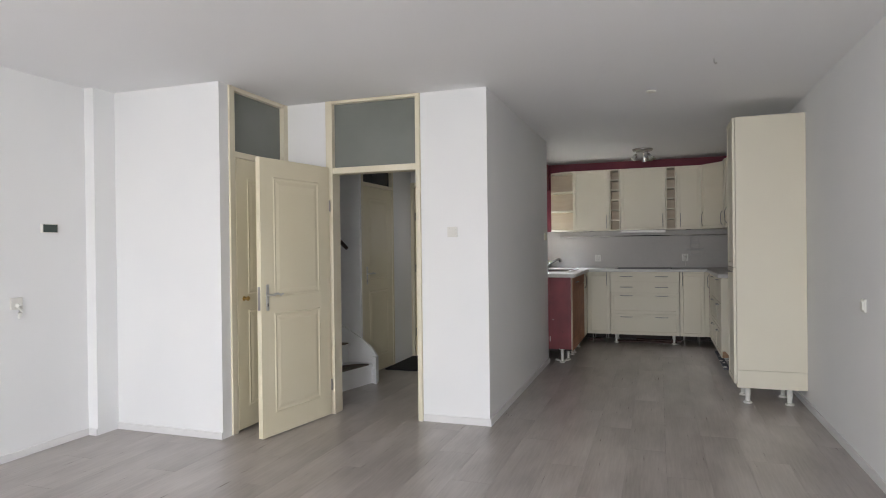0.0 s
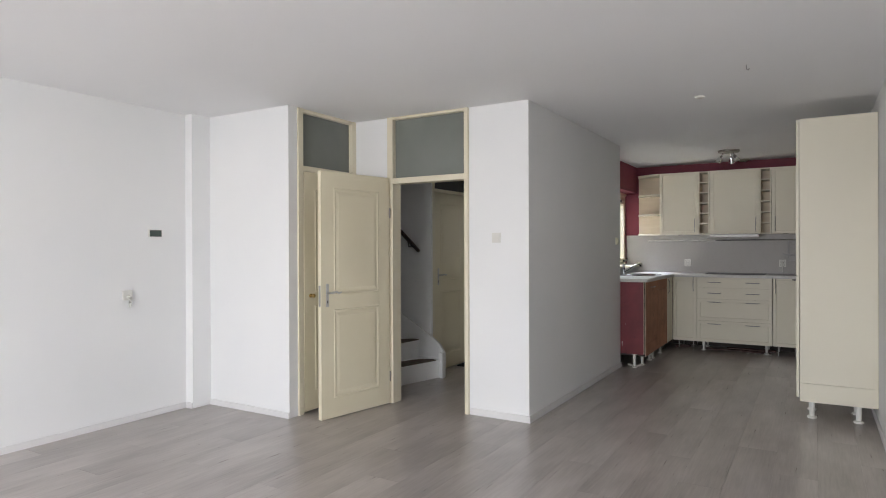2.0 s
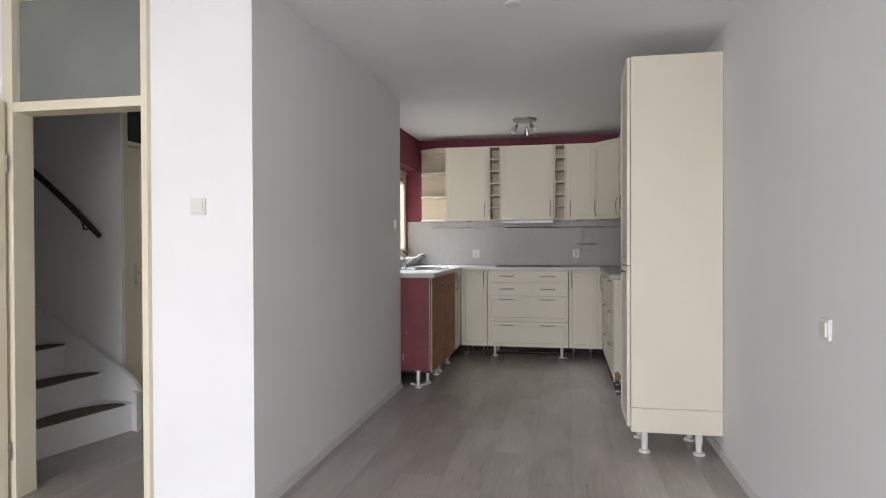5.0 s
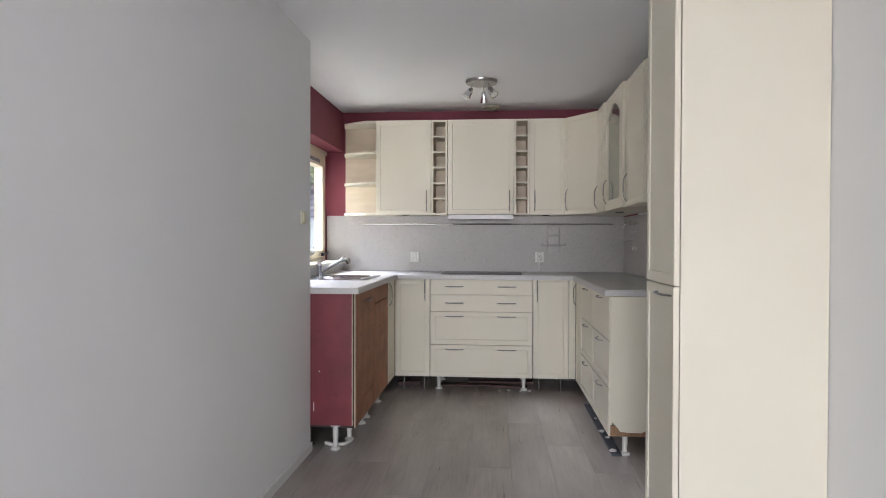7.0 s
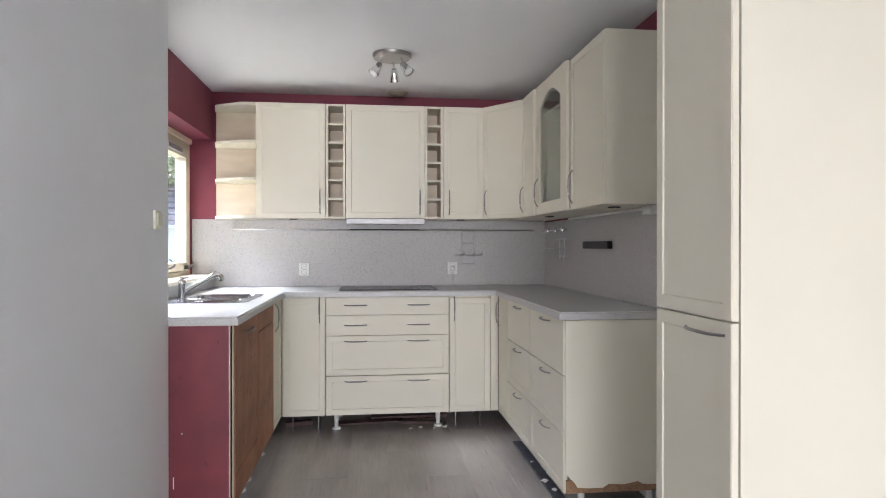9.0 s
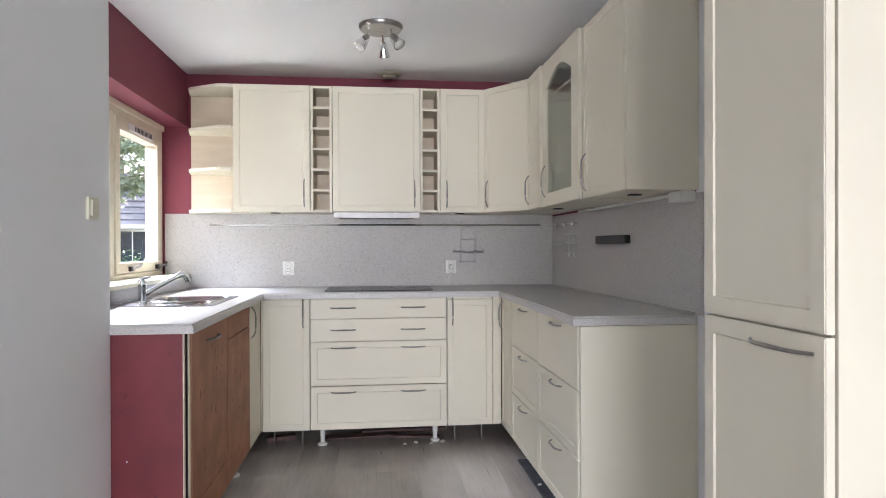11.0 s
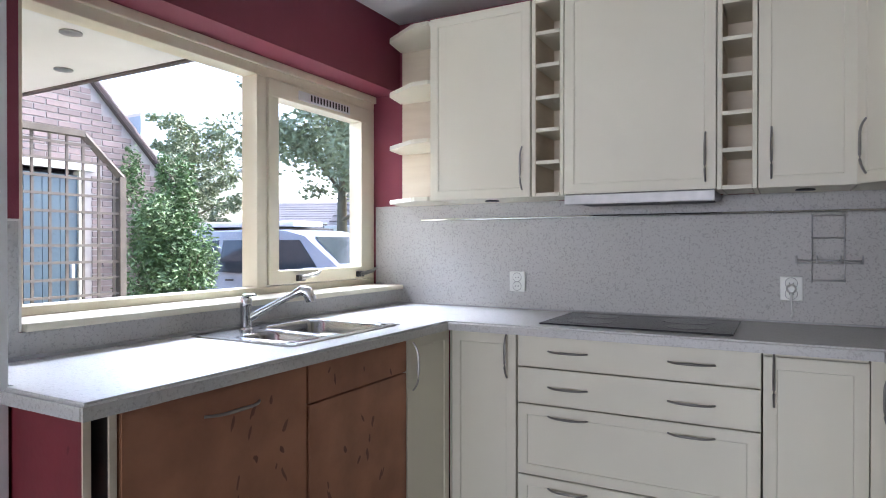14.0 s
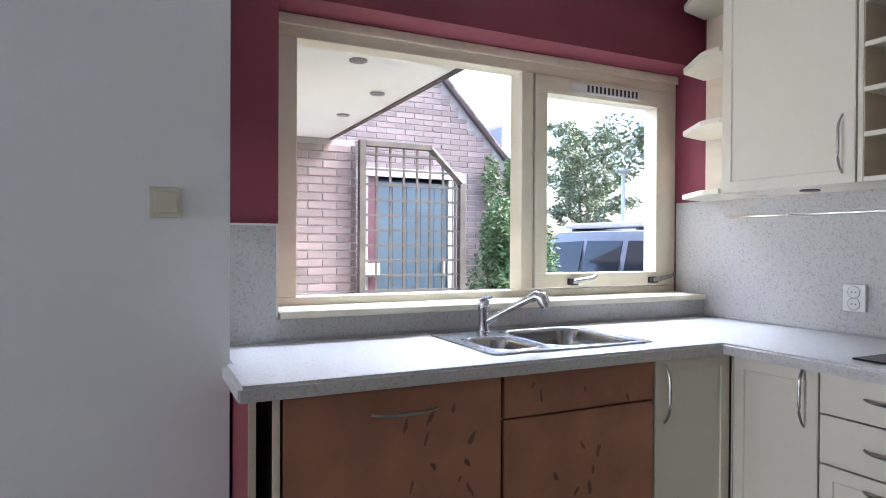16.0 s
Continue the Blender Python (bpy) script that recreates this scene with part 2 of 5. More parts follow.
def part(name, bm, material, parent, label="", smooth=False):
    """Links a bmesh as one mesh under a thing or a part, in that thing's own axes."""
    ob = new(name, finish(name, bm, material, smooth))
    ob.parent = parent
    return tagged(ob, label)


def thing(name, m, label, category, group="", kind=""):
    ob = new(name)
    ob.empty_display_size = 0.1
    ob.matrix_world = m
    return tagged(ob, label, category, group, kind)


def solid(name, bm, material, label, category, group="", kind="", m=Matrix(), smooth=False):
    """A thing that is one mesh."""
    ob = new(name, finish(name, bm, material, smooth))
    ob.matrix_world = m
    return tagged(ob, label, category, group, kind)


def structure(name, limits, material, label, category):
    bm = bmesh.new()
    for lim in limits:
        box(bm, *lim)
    return solid(name, bm, material, label, category, kind="structure")


# ---- the plan ----
XR, XL, YB, H = 1.222, -3.99, 9.60, 2.588   # right wall, left wall, kitchen end, ceiling
XK, YK = -1.17, 7.417                                   # wall between hall and kitchen
XW, YBAY = -1.50, 4.70
SILL, HEAD = 1.138, 2.205

# living room and kitchen shell
structure("wall_right", [(XR, XR + 0.2, YF - 0.2, 7.455, 0, H), (XR, XR + 0.2, 7.455, YB + 0.3, 0, 1.50)], WHITE, "plain white painted plaster wall of the living room", "wall")
structure("wall_right_kitchen", [(XR, XR + 0.2, 7.455, YB + 0.3, 1.50, H)], RED, "dark red painted kitchen wall behind the cabinets", "wall")
structure("wall_kitchen_end", [(-1.772, XR, YB, YB + 0.3, 0, H)], RED, "dark red painted kitchen end wall", "wall")
structure("wall_left", [(XL - 0.2, XL, YF - 0.2, 3.9, 0, H)], WHITE, "plain white painted plaster wall", "wall")
structure("wall_pipe_chase", [(XL, -3.90, 3.64, 3.90, 0, H)], WHITE, "white boxed pipe chase in the corner", "wall")
structure("wall_closet_front", [(-3.90, -2.93, 3.83, 3.93, 0, H)], WHITE, "white plaster wall beside the closet", "wall")
structure("wall_closet_return", [(-2.93, -2.54, 4.70, 4.80, 0, H)], WHITE, "narrow white plaster wall between two doors", "wall")
structure("wall_hall_kitchen", [(-1.71, XK, YBAY, YK, 0, H)], WHITE, "white plaster wall block between hall and kitchen", "wall")
structure("wall_window_kitchen", [(-1.775, XW, YK, YB, 0, SILL - 0.025), (-1.775, XW, YK, YB, HEAD, H), (-1.775, XW, YK, 7.612, SILL - 0.025, HEAD)], RED, "dark red painted wall with the kitchen window", "wall")
structure("wall_garden", [(XL - 0.2, -2.4, YF - 0.2, YF, 0, H), (1.16, XR, YF - 0.2, YF, 0, H), (-2.4, 1.16, YF - 0.2, YF, 0, 0.22), (-2.4, 1.16, YF - 0.2, YF, 2.45, H)], WHITE, "white wall with a wide garden window", "wall")
structure("ceiling", [(XL - 0.2, XR + 0.2, YF - 0.2, 7.64, H, H + 0.2), (-1.775, XR + 0.2, 7.64, YB + 0.3, H, H + 0.2)], CEIL, "flat white painted ceiling", "ceiling")
structure("subfloor", [(XL - 0.2, -1.71, YF - 0.2, 7.62, -0.12, -0.009), (-1.71, XR + 0.2, YF - 0.2, YB + 0.3, -0.12, -0.009)], VOID, "dark underlay beneath the laminate boards", "floor")
# hall shell
structure("wall_stair", [(XL, -2.872, 5.955, 6.03, 0, H)], WHITE, "white hall wall along the winding stairs", "wall")
structure("wall_hall_outer", [(XL - 0.2, XL, 3.9, 7.7, 0, H)], WHITE, "white outer hall wall", "wall")
structure("wall_hall_toilet", [(-2.97, -2.88, 6.82, 7.40, 0, H), (-2.97, -2.88, 6.03, 6.82, 2.36, H)], WHITE, "white hall wall with a toilet door", "wall")
structure("wall_hall_end", [(XL, -2.92, 7.40, 7.62, 0, H), (-1.96, -1.71, 7.40, 7.62, 0, H), (-2.92, -1.96, 7.40, 7.62, 2.18, H)], WHITE, "white hall end wall with the front door", "wall")
structure("wall_closet_back", [(XL, -2.93, 4.80, 4.90, 0, H)], WHITE, "white back wall of the closet beside the stairs", "wall")


def skirting(limits):
    bm = bmesh.new()
    for lim in limits:
        box(bm, *lim, bevel=0.003)
    return solid("baseboard", bm, SKIRT, "low grey-white skirting board along the wall", "baseboard", kind="structure")


skirting([(XR - 0.014, XR, YF, 7.45, 0, 0.055)])
skirting([(XK, XK + 0.014, YBAY - 0.014, YK, 0, 0.055)])
skirting([(-1.70, XK, YBAY - 0.014, YBAY, 0, 0.055)])
skirting([(-3.90, -2.93, 3.816, 3.83, 0, 0.05)])
skirting([(XL, XL + 0.014, YF, 3.64, 0, 0.05)])
skirting([(XL + 0.014, -3.90, 3.626, 3.64, 0, 0.05)])

# splashback panels
structure("splashback_end", [(XW, XR - 0.012, YB - 0.012, YB, 1.037, 1.575)], SPLASH, "speckled grey splashback panel on the end wall", "splashback")
structure("splashback_right", [(XR - 0.012, XR, 7.392, YB - 0.012, 1.037, 1.56)], SPLASH, "speckled grey splashback panel behind the worktop", "splashback")
structure("splashback_window", [(XW, XW + 0.012, 7.426, YB - 0.012, 1.037, SILL - 0.026), (XW, XW + 0.012, 7.426, 7.603, SILL - 0.026, 1.425)], SPLASH, "speckled grey splashback panel under the window", "splashback")
structure("splashback_recess", [(-1.655, XW, YB - 0.012, YB, SILL, 1.575)], SPLASH, "speckled grey splashback panel in the window recess", "splashback")
structure("splashback_edge", [(XW, XW + 0.014, 7.426, 7.611, 1.425, 1.432), (XW, XW + 0.014, 7.603, 7.610, 1.115, 1.425)], PLASTIC, "thin white edging strip on the splashback", "trim")


# ---- doors of the living room and hall ----
def panel_door(name, m, w, h, label, panels, material=CREAMDOOR, group="", t=0.04):
    """A flush-edged leaf with pressed panels on both faces; x along its width from the hinge, y its thickness."""
    root = thing(name, m, label, "door", group)
    bm = box(bmesh.new(), 0, w, -t / 2, t / 2, 0.008, h, 0.002)
    leaf = part("leaf", bm, material, root)
    for z0, z1 in panels:
        for s in (-1, 1):
            bm = bmesh.new()
            x0, x1 = 0.13, w - 0.13
            y = s * t / 2
            outer = [bm.verts.new((a, y, c)) for a, c in ((x0, z0), (x1, z0), (x1, z1), (x0, z1))]
            f = bm.faces.new(outer)
            bmesh.ops.recalc_face_normals(bm, faces=[f])
            f.normal_update()
            if f.normal.y * s < 0:
                f.normal_flip()
            bmesh.ops.inset_individual(bm, faces=[f], thickness=0.010, depth=0.0045)
            bmesh.ops.inset_individual(bm, faces=[f], thickness=0.006, depth=0.0)
            bmesh.ops.inset_individual(bm, faces=[f], thickness=0.016, depth=-0.004)
            bmesh.ops.inset_individual(bm, faces=[f], thickness=0.012, depth=0.0)
            bmesh.ops.inset_individual(bm, faces=[f], thickness=0.034, depth=0.004)
            part("panel_moulding", bm, material, leaf)
    return root, leaf


def lever(leaf, x, z, t=0.04, sides=(-1, 1), way=1):
    """A long brushed plate with a scrolled lever on each face."""
    for s in sides:
        y = s * t / 2
        bm = bmesh.new()
        box(bm, x - 0.014, x + 0.014, min(y, y + s * 0.006), max(y, y + s * 0.006), z - 0.115, z + 0.075, 0.003)
        plate = part("handle_plate", bm, PALESTEEL, leaf, "brushed metal handle plate", True)
        pts = [(x, y + s * 0.006, z), (x, y + s * 0.045, z), (x + way * 0.02, y + s * 0.052, z + 0.002), (x + way * 0.055, y + s * 0.052, z + 0.008), (x + way * 0.085, y + s * 0.052, z - 0.004), (x + way * 0.11, y + s * 0.05, z + 0.004)]
        part("lever", tube(bmesh.new(), pts, [0.008, 0.008, 0.009, 0.008, 0.007, 0.006], 10), PALESTEEL, plate, "brushed metal lever", True)
        part("keyhole", box(bmesh.new(), x - 0.004, x + 0.004, min(y + s * 0.006, y + s * 0.0075), max(y + s * 0.006, y + s * 0.0075), z - 0.085, z - 0.062), BLACK, plate)


def frame_set(name, limits, label):
    bm = bmesh.new()
    for lim in limits:
        box(bm, *lim, bevel=0.003)
    return solid(name, bm, TRIM, label, "door frame", kind="structure")


# open door to the hall
frame_set("door_frame_1", [(-2.54, -2.48, 4.672, 4.80, 0, H - 0.002), (-1.745, -1.71, 4.672, 4.80, 0, H - 0.002), (-2.48, -1.745, 4.676, 4.80, 1.985, 2.035), (-2.48, -1.745, 4.676, 4.80, 2.562, H - 0.002)], "cream painted door frame with a transom")
solid("transom_window_1", box(bmesh.new(), -2.482, -1.743, 4.72, 4.726, 2.033, 2.564), GREYGLASS, "grey frosted transom glass above the hall door", "window", kind="structure")
hinge, free = Vector((-2.52, 4.65, 0)), Vector((-2.655, 3.895, 0))
ang = math.degrees(math.atan2(free.y - hinge.y, free.x - hinge.x))
leaf_len = (free - hinge).length
door1, leaf1 = panel_door("hall_door", pose(hinge.x, hinge.y, 0, 0, 0, ang), leaf_len, 2.035, "cream painted panelled interior door standing wide open", [(0.17, 0.90), (1.02, 1.90)])
lever(leaf1, leaf_len - 0.06, 1.04, way=-1)
part("latch", box(bmesh.new(), leaf_len - 0.001, leaf_len + 0.003, -0.011, 0.011, 0.93, 1.10, 0.001), STEEL, leaf1, "metal latch plate in the edge")
for z in (0.25, 1.72):
    part("hinge", lathe(bmesh.new(), [(0.007, z - 0.045), (0.007, z + 0.045)], Matrix.Translation((-0.004, 0.022, 0)), 10), STEEL, door1)

# closet door
frame_set("door_frame_2", [(-2.99, -2.915, 3.93, 3.99, 0, H - 0.002), (-2.99, -2.915, 4.64, 4.698, 0, H - 0.002), (-2.99, -2.919, 3.99, 4.64, 2.06, 2.105), (-2.99, -2.919, 3.99, 4.64, 2.555, H - 0.002)], "cream painted closet door frame with a transom")
structure("wall_closet_corner", [(-3.0, -2.93, 3.93, 3.931, 0, H)], WHITE, "white plaster edge beside the closet frame", "wall")
solid("transom_window_2", box(bmesh.new(), -2.965, -2.958, 3.988, 4.642, 2.10, 2.556), GREYGLASS, "grey frosted transom glass above the closet door", "window", kind="structure")
door2, leaf2 = panel_door("closet_door", pose(-2.935, 3.995, 0.01, 0, 0, 90), 0.64, 2.045, "cream painted panelled closet door, closed", [(0.17, 0.90), (1.02, 1.90)])
part("knob", lathe(bmesh.new(), [(0.018, 0), (0.018, 0.004), (0.007, 0.006), (0.007, 0.022), (0.016, 0.03), (0.018, 0.04), (0.012, 0.047)], pose(0.075, -0.02, 0.99, 90, 0, 0)), surface("brass", (0.55, 0.38, 0.14), (0.5, 0.34, 0.12), 10, 0.28, 1.0), leaf2, "round brass knob", True)

# toilet door in the hall
frame_set("door_frame_3", [(-2.94, -2.868, 5.985, 6.03, 0, 2.36), (-2.94, -2.868, 6.78, 6.82, 0, 2.36), (-2.94, -2.868, 6.03, 6.78, 2.035, 2.07), (-2.94, -2.868, 6.03, 6.78, 2.33, 2.36)], "cream painted toilet door frame")
solid("transom_window_3", box(bmesh.new(), -2.915, -2.909, 6.029, 6.781, 2.068, 2.332), surface("dark_transom_glass", (0.05, 0.05, 0.052), (0.04, 0.04, 0.042), 3, 0.15), "dark transom glass above the toilet door", "window", kind="structure")
door3, leaf3 = panel_door("toilet_door", pose(-2.895, 6.033, 0.005, 0, 0, 90), 0.744, 2.025, "cream painted panelled toilet door, closed", [(0.17, 0.90), (1.02, 1.90)])
lever(leaf3, 0.075, 1.09, sides=(-1,), way=1)

# front door
frame_set("door_frame_4", [(-2.92, -2.84, 7.385, 7.55, 0, 2.18), (-2.02, -1.96, 7.39, 7.55, 0, 2.18), (-2.84, -2.02, 7.39, 7.55, 2.12, 2.18)], "cream painted front door frame")
door4, leaf4 = panel_door("front_door", pose(-2.835, 7.45, 0.005, 0, 0, 0), 0.81, 2.11, "cream painted front door of the house, closed", [(0.17, 0.90), (1.02, 1.90)], CREAMDOOR)
part("letter_slot", box(bmesh.new(), 0.22, 0.52, -0.024, -0.02, 0.94, 0.99, 0.002), STEEL, leaf4)
for z in (0.3, 1.1, 1.75):
    part("hinge", lathe(bmesh.new(), [(0.008, z - 0.05), (0.008, z + 0.05)], Matrix.Translation((-0.002, -0.022, 0)), 10), STEEL, leaf4)
solid("door_mat", box(bmesh.new(), -2.86, -1.74, 6.50, 7.36, 0.0, 0.014, 0.005), MAT, "black coir door mat inside the front door", "mat")


# ---- winding stairs in the hall ----
stairs = thing("winding_stairs", pose(-2.75, 5.5, 0), "white painted winding stairs with brown carpet pads", "stairs")
inv = Matrix.Translation((2.75, -5.5, 0))
# risers fan from the near edge; nosings run from the near wall to the far wall
near = [(-2.90, 5.02), (-3.06, 4.97), (-3.24, 4.95), (-3.44, 4.93), (-3.66, 4.92), (-3.88, 4.91)]
far = [(-2.70, 5.85), (-2.98, 5.93), (-3.28, 5.945), (-3.58, 5.945), (-3.83, 5.945), (-3.98, 5.945)]
RISE = 0.194
for k in range(5):
    n0, f0, n1, f1 = near[k], far[k], near[k + 1], far[k + 1]
    out = Vector((f0[1] - n0[1], n0[0] - f0[0])).normalized() * 0.025
    bm = prism(bmesh.new(), [n0, f0, (f0[0] - 0.02, f0[1] + 0.005), (n0[0] - 0.02, n0[1])], RISE * k if k else 0.0, RISE * (k + 1) - 0.03)
    bm.transform(inv)
    part("riser", bm, WHITE, stairs)
    bm = prism(bmesh.new(), [(n0[0] + out.x, n0[1] + out.y), (f0[0] + out.x, f0[1] + out.y), f1, n1], RISE * (k + 1) - 0.03, RISE * (k + 1))
    bm.transform(inv)
    tread = part("tread", bm, WHITE, stairs)
    # half-moon carpet pad on the nosing
    a, b = Vector(n0), Vector(f0)
    d = b - a
    back = Vector((-out.x, -out.y)).normalized()
    rim = [a + d * 0.16 + back * -0.028, a + d * 0.90 + back * -0.028]
    arc = [a + d * (0.53 + 0.37 * math.cos(u)) + back * (0.005 + 0.17 * math.sin(u)) for u in [math.pi * j / 14 for j in range(15)]]
    bm = prism(bmesh.new(), [(p.x, p.y) for p in [rim[0], rim[1]] + arc], RISE * (k + 1) + 0.001, RISE * (k + 1) + 0.011)
    bm.transform(inv)
    part("carpet_pad", bm, CARPET, tread, "brown-grey carpet stair pad")
bm = prism(bmesh.new(), [(-2.70, 5.83), (-2.645, 5.81), (-2.645, 5.86), (-2.70, 5.88)], 0, 0.27)
bm.transform(inv)
part("newel", bm, WHITE, stairs, "short white painted newel foot")
bm = bmesh.new()
pts = [(-2.66, 0.0), (-2.66, 0.26), (-2.72, 0.35), (-2.84, 0.44), (-3.2, 0.65), (-3.98, 1.12), (-3.98, 0.4), (-3.0, 0.0)]
lo = [bm.verts.new((x, 5.872, z)) for x, z in pts]
hi = [bm.verts.new((x, 5.908, z)) for x, z in pts]
bm.faces.new(lo)
bm.faces.new(hi[::-1])
for k in range(len(pts)):
    bm.faces.new((lo[k], hi[k], hi[(k + 1) % len(pts)], lo[(k + 1) % len(pts)]))
bm.transform(inv)
part("stringer", bm, WHITE, stairs, "white painted stair stringer")
rail = thing("handrail", pose(-3.0, 5.89, 1.3), "dark stained wooden handrail on the stair wall", "handrail")
bm = tube(bmesh.new(), [(-2.99 - 0.95 * s, 5.885, 1.365 + 0.92 * s - 0.16 * s * s) for s in (0, 0.1, 0.25, 0.45, 0.7, 1.0)], [0.018, 0.022, 0.023, 0.023, 0.023, 0.023], 12)
bm.transform(Matrix.Translation((3.0, -5.89, -1.3)))
part("rail", bm, DARKWOOD, rail, smooth=True)
for s in (0.15, 0.8):
    bm = tube(bmesh.new(), [(-2.99 - 0.95 * s, 5.955, 1.29 + 0.85 * s), (-2.99 - 0.95 * s, 5.90, 1.29 + 0.85 * s), (-2.99 - 0.95 * s, 5.885, 1.35 + 0.85 * s)], 0.007)
    bm.transform(Matrix.Translation((3.0, -5.89, -1.3)))
    part("rail_bracket", bm, BLACK, rail, smooth=True)


# ---- kitchen cabinets ----
def front(name, root, x0, x1, z0, z1, shaker=True, material=CREAM, t=0.02, stile=0.058):
    """A door or drawer front; its face looks to -y of its cabinet."""
    bm = bmesh.new()
    box(bm, x0, x1, -t, 0, z0, z1)
    if shaker:
        bm.faces.ensure_lookup_table()
        f = min(bm.faces, key=lambda g: g.calc_center_median().y)
        bmesh.ops.inset_individual(bm, faces=[f], thickness=min(stile, (z1 - z0) * 0.28), depth=0.0)
        bmesh.ops.inset_individual(bm, faces=[f], thickness=0.004, depth=-0.005)
    outer = [e for e in bm.edges if all(abs(v.co.y + t) < 1e-5 and (min(abs(v.co.x - x0), abs(v.co.x - x1)) < 1e-5 or min(abs(v.co.z - z0), abs(v.co.z - z1)) < 1e-5) for v in e.verts)
             and (abs(e.verts[0].co.x - e.verts[1].co.x) < 1e-5 and min(abs(e.verts[0].co.x - x0), abs(e.verts[0].co.x - x1)) < 1e-5 or abs(e.verts[0].co.z - e.verts[1].co.z) < 1e-5 and min(abs(e.verts[0].co.z - z0), abs(e.verts[0].co.z - z1)) < 1e-5)]
    bmesh.ops.bevel(bm, geom=outer, offset=0.0025, segments=2, affect="EDGES")
    return part(name, bm, material, root)


def handle(door, x, z, length=0.16, upright=False, t=0.02):
    """A bowed brushed-metal strap handle."""
    bm = bmesh.new()
    n = 12
    pts = []
    for k in range(n + 1):
        s = -1 + 2 * k / n
        bow = 0.003 + 0.021 * min(1.0, (1 - abs(s)) * 2.4) ** 0.7 + 0.004 * (1 - s * s)
        a = s * length / 2
        pts.append((x, -t - bow, z + a) if upright else (x + a, -t - bow, z))
    rad = [0.0038 + 0.0016 * (1 - abs(-1 + 2 * k / n)) for k in range(n + 1)]
    tube(bm, pts, rad, 8)
    return part("handle", bm, STEEL, door, "bowed brushed metal handle", True)


def leg(root, x, y, top, wide=0.018):
    bm = lathe(bmesh.new(), [(wide + 0.012, 0), (wide + 0.014, 0.006), (wide + 0.012, 0.014), (wide - 0.003, 0.02), (wide - 0.003, top * 0.45), (wide, top * 0.47), (wide, top - 0.012), (wide + 0.014, top - 0.01), (wide + 0.014, top)], Matrix.Translation((x, y, 0)), 16)
    part("leg", bm, PLASTIC, root, "white plastic adjustable cabinet leg", True)


def thin_leg(root, x, y, top):
    bm = lathe(bmesh.new(), [(0.014, 0), (0.014, 0.008), (0.007, 0.012), (0.007, top)], Matrix.Translation((x, y, 0)), 12)
    part("leg", bm, STEEL, root, "thin metal screw leg", True)


BOT, CAB = 0.13, 0.997          # underside and top of the base cabinets


def carcass(root, w, d, z0, z1, material=CREAM, name="body"):
    bm = box(bmesh.new(), 0.001, w - 0.001, 0.016, d, z0, z1, 0.0015)
    return part(name, bm, material, root)


def base_cabinet(m, w, label, fronts, d=0.52, thin=False, group="base cabinets", legs=None):
    """fronts: rows of (z0, z1, shaker, handles as (x, z, upright))."""
    root = thing("base_cabinet", m, label, "cabinet", group)
    carcass(root, w, d, BOT + 0.004, CAB - 0.004)
    for z0, z1, shaker, hs in fronts:
        f = front("drawer_front" if len(fronts) > 1 else "door", root, 0.0025, w - 0.0025, z0, z1, shaker)
        for hx, hz, up in hs:
            handle(f, hx, hz, 0.19 if up else 0.16, up)
    for lx in legs or (0.06, w - 0.06):
        for ly in (0.09, d - 0.07):
            (thin_leg if thin else leg)(root, lx, ly, BOT + 0.004)
    return root


FY = 9.073                       # carcass face of the end run
# end run: narrow door, wide drawer unit, narrow door
base_cabinet(pose(-0.885, FY, 0), 0.305, "cream shaker base cabinet with one narrow door", [(BOT, CAB - 0.011, True, [(0.262, 0.90, True)])], thin=True)
base_cabinet(pose(-0.578, FY, 0), 0.902, "wide cream drawer cabinet with four drawers under the hob", [
    (BOT, 0.413, True, [(0.215, 0.375, False), (0.675, 0.375, False)]),
    (0.419, 0.706, True, [(0.215, 0.667, False), (0.675, 0.667, False)]),
    (0.712, 0.856, False, [(0.215, 0.785, False), (0.675, 0.785, False)]),
    (0.862, CAB - 0.009, False, [(0.215, 0.93, False), (0.675, 0.93, False)])], legs=(0.07, 0.83))
base_cabinet(pose(0.327, FY, 0), 0.309, "cream shaker base cabinet with one narrow door", [(BOT, CAB - 0.022, True, [(0.035, 0.90, True)])], thin=True)
solid("corner_post", box(bmesh.new(), 0.637, 0.694, 9.056, 9.30, BOT, CAB - 0.004, 0.002), CREAM, "narrow cream corner filler strip between cabinets", "filler strip")
solid("corner_post", box(bmesh.new(), -0.893, -0.8865, 9.056, 9.30, BOT, CAB - 0.004, 0.002), CREAM, "narrow cream corner filler strip between cabinets", "filler strip")

# window run: end panel, open slot, two tan fronts, cream corner door
LX = -0.915                      # carcass face of the window run
end = thing("end_panel", pose(-1.168, 7.426, 0), "red painted wooden end panel of the cabinet row", "panel")
bm = box(bmesh.new(), -0.31, 0.262, 0, 0.018, BOT + 0.03, CAB - 0.002, 0.001)
red_board = part("board", bm, REDPANEL, end)
for sx, sz in ((-0.20, 0.93), (-0.12, 0.62), (0.05, 0.50)):
    part("paint_chip", box(bmesh.new(), sx, sx + 0.006, -0.0012, 0.001, sz, sz + 0.007), PLASTIC, end, "tiny white chip in the paint")
part("paint_scratch", prism(bmesh.new(), [(0.014, -0.0012), (0.019, -0.0012), (0.019, 0.001), (0.014, 0.001)], 0.25, 0.305), PLASTIC, end, "long white scratch in the paint")
part("edge_strip", box(bmesh.new(), 0.262, 0.266, 0.0, 0.018, BOT + 0.03, CAB - 0.002), BIRCH, end, "bare worn front edge")
leg(end, 0.15, 0.03, BOT + 0.03)
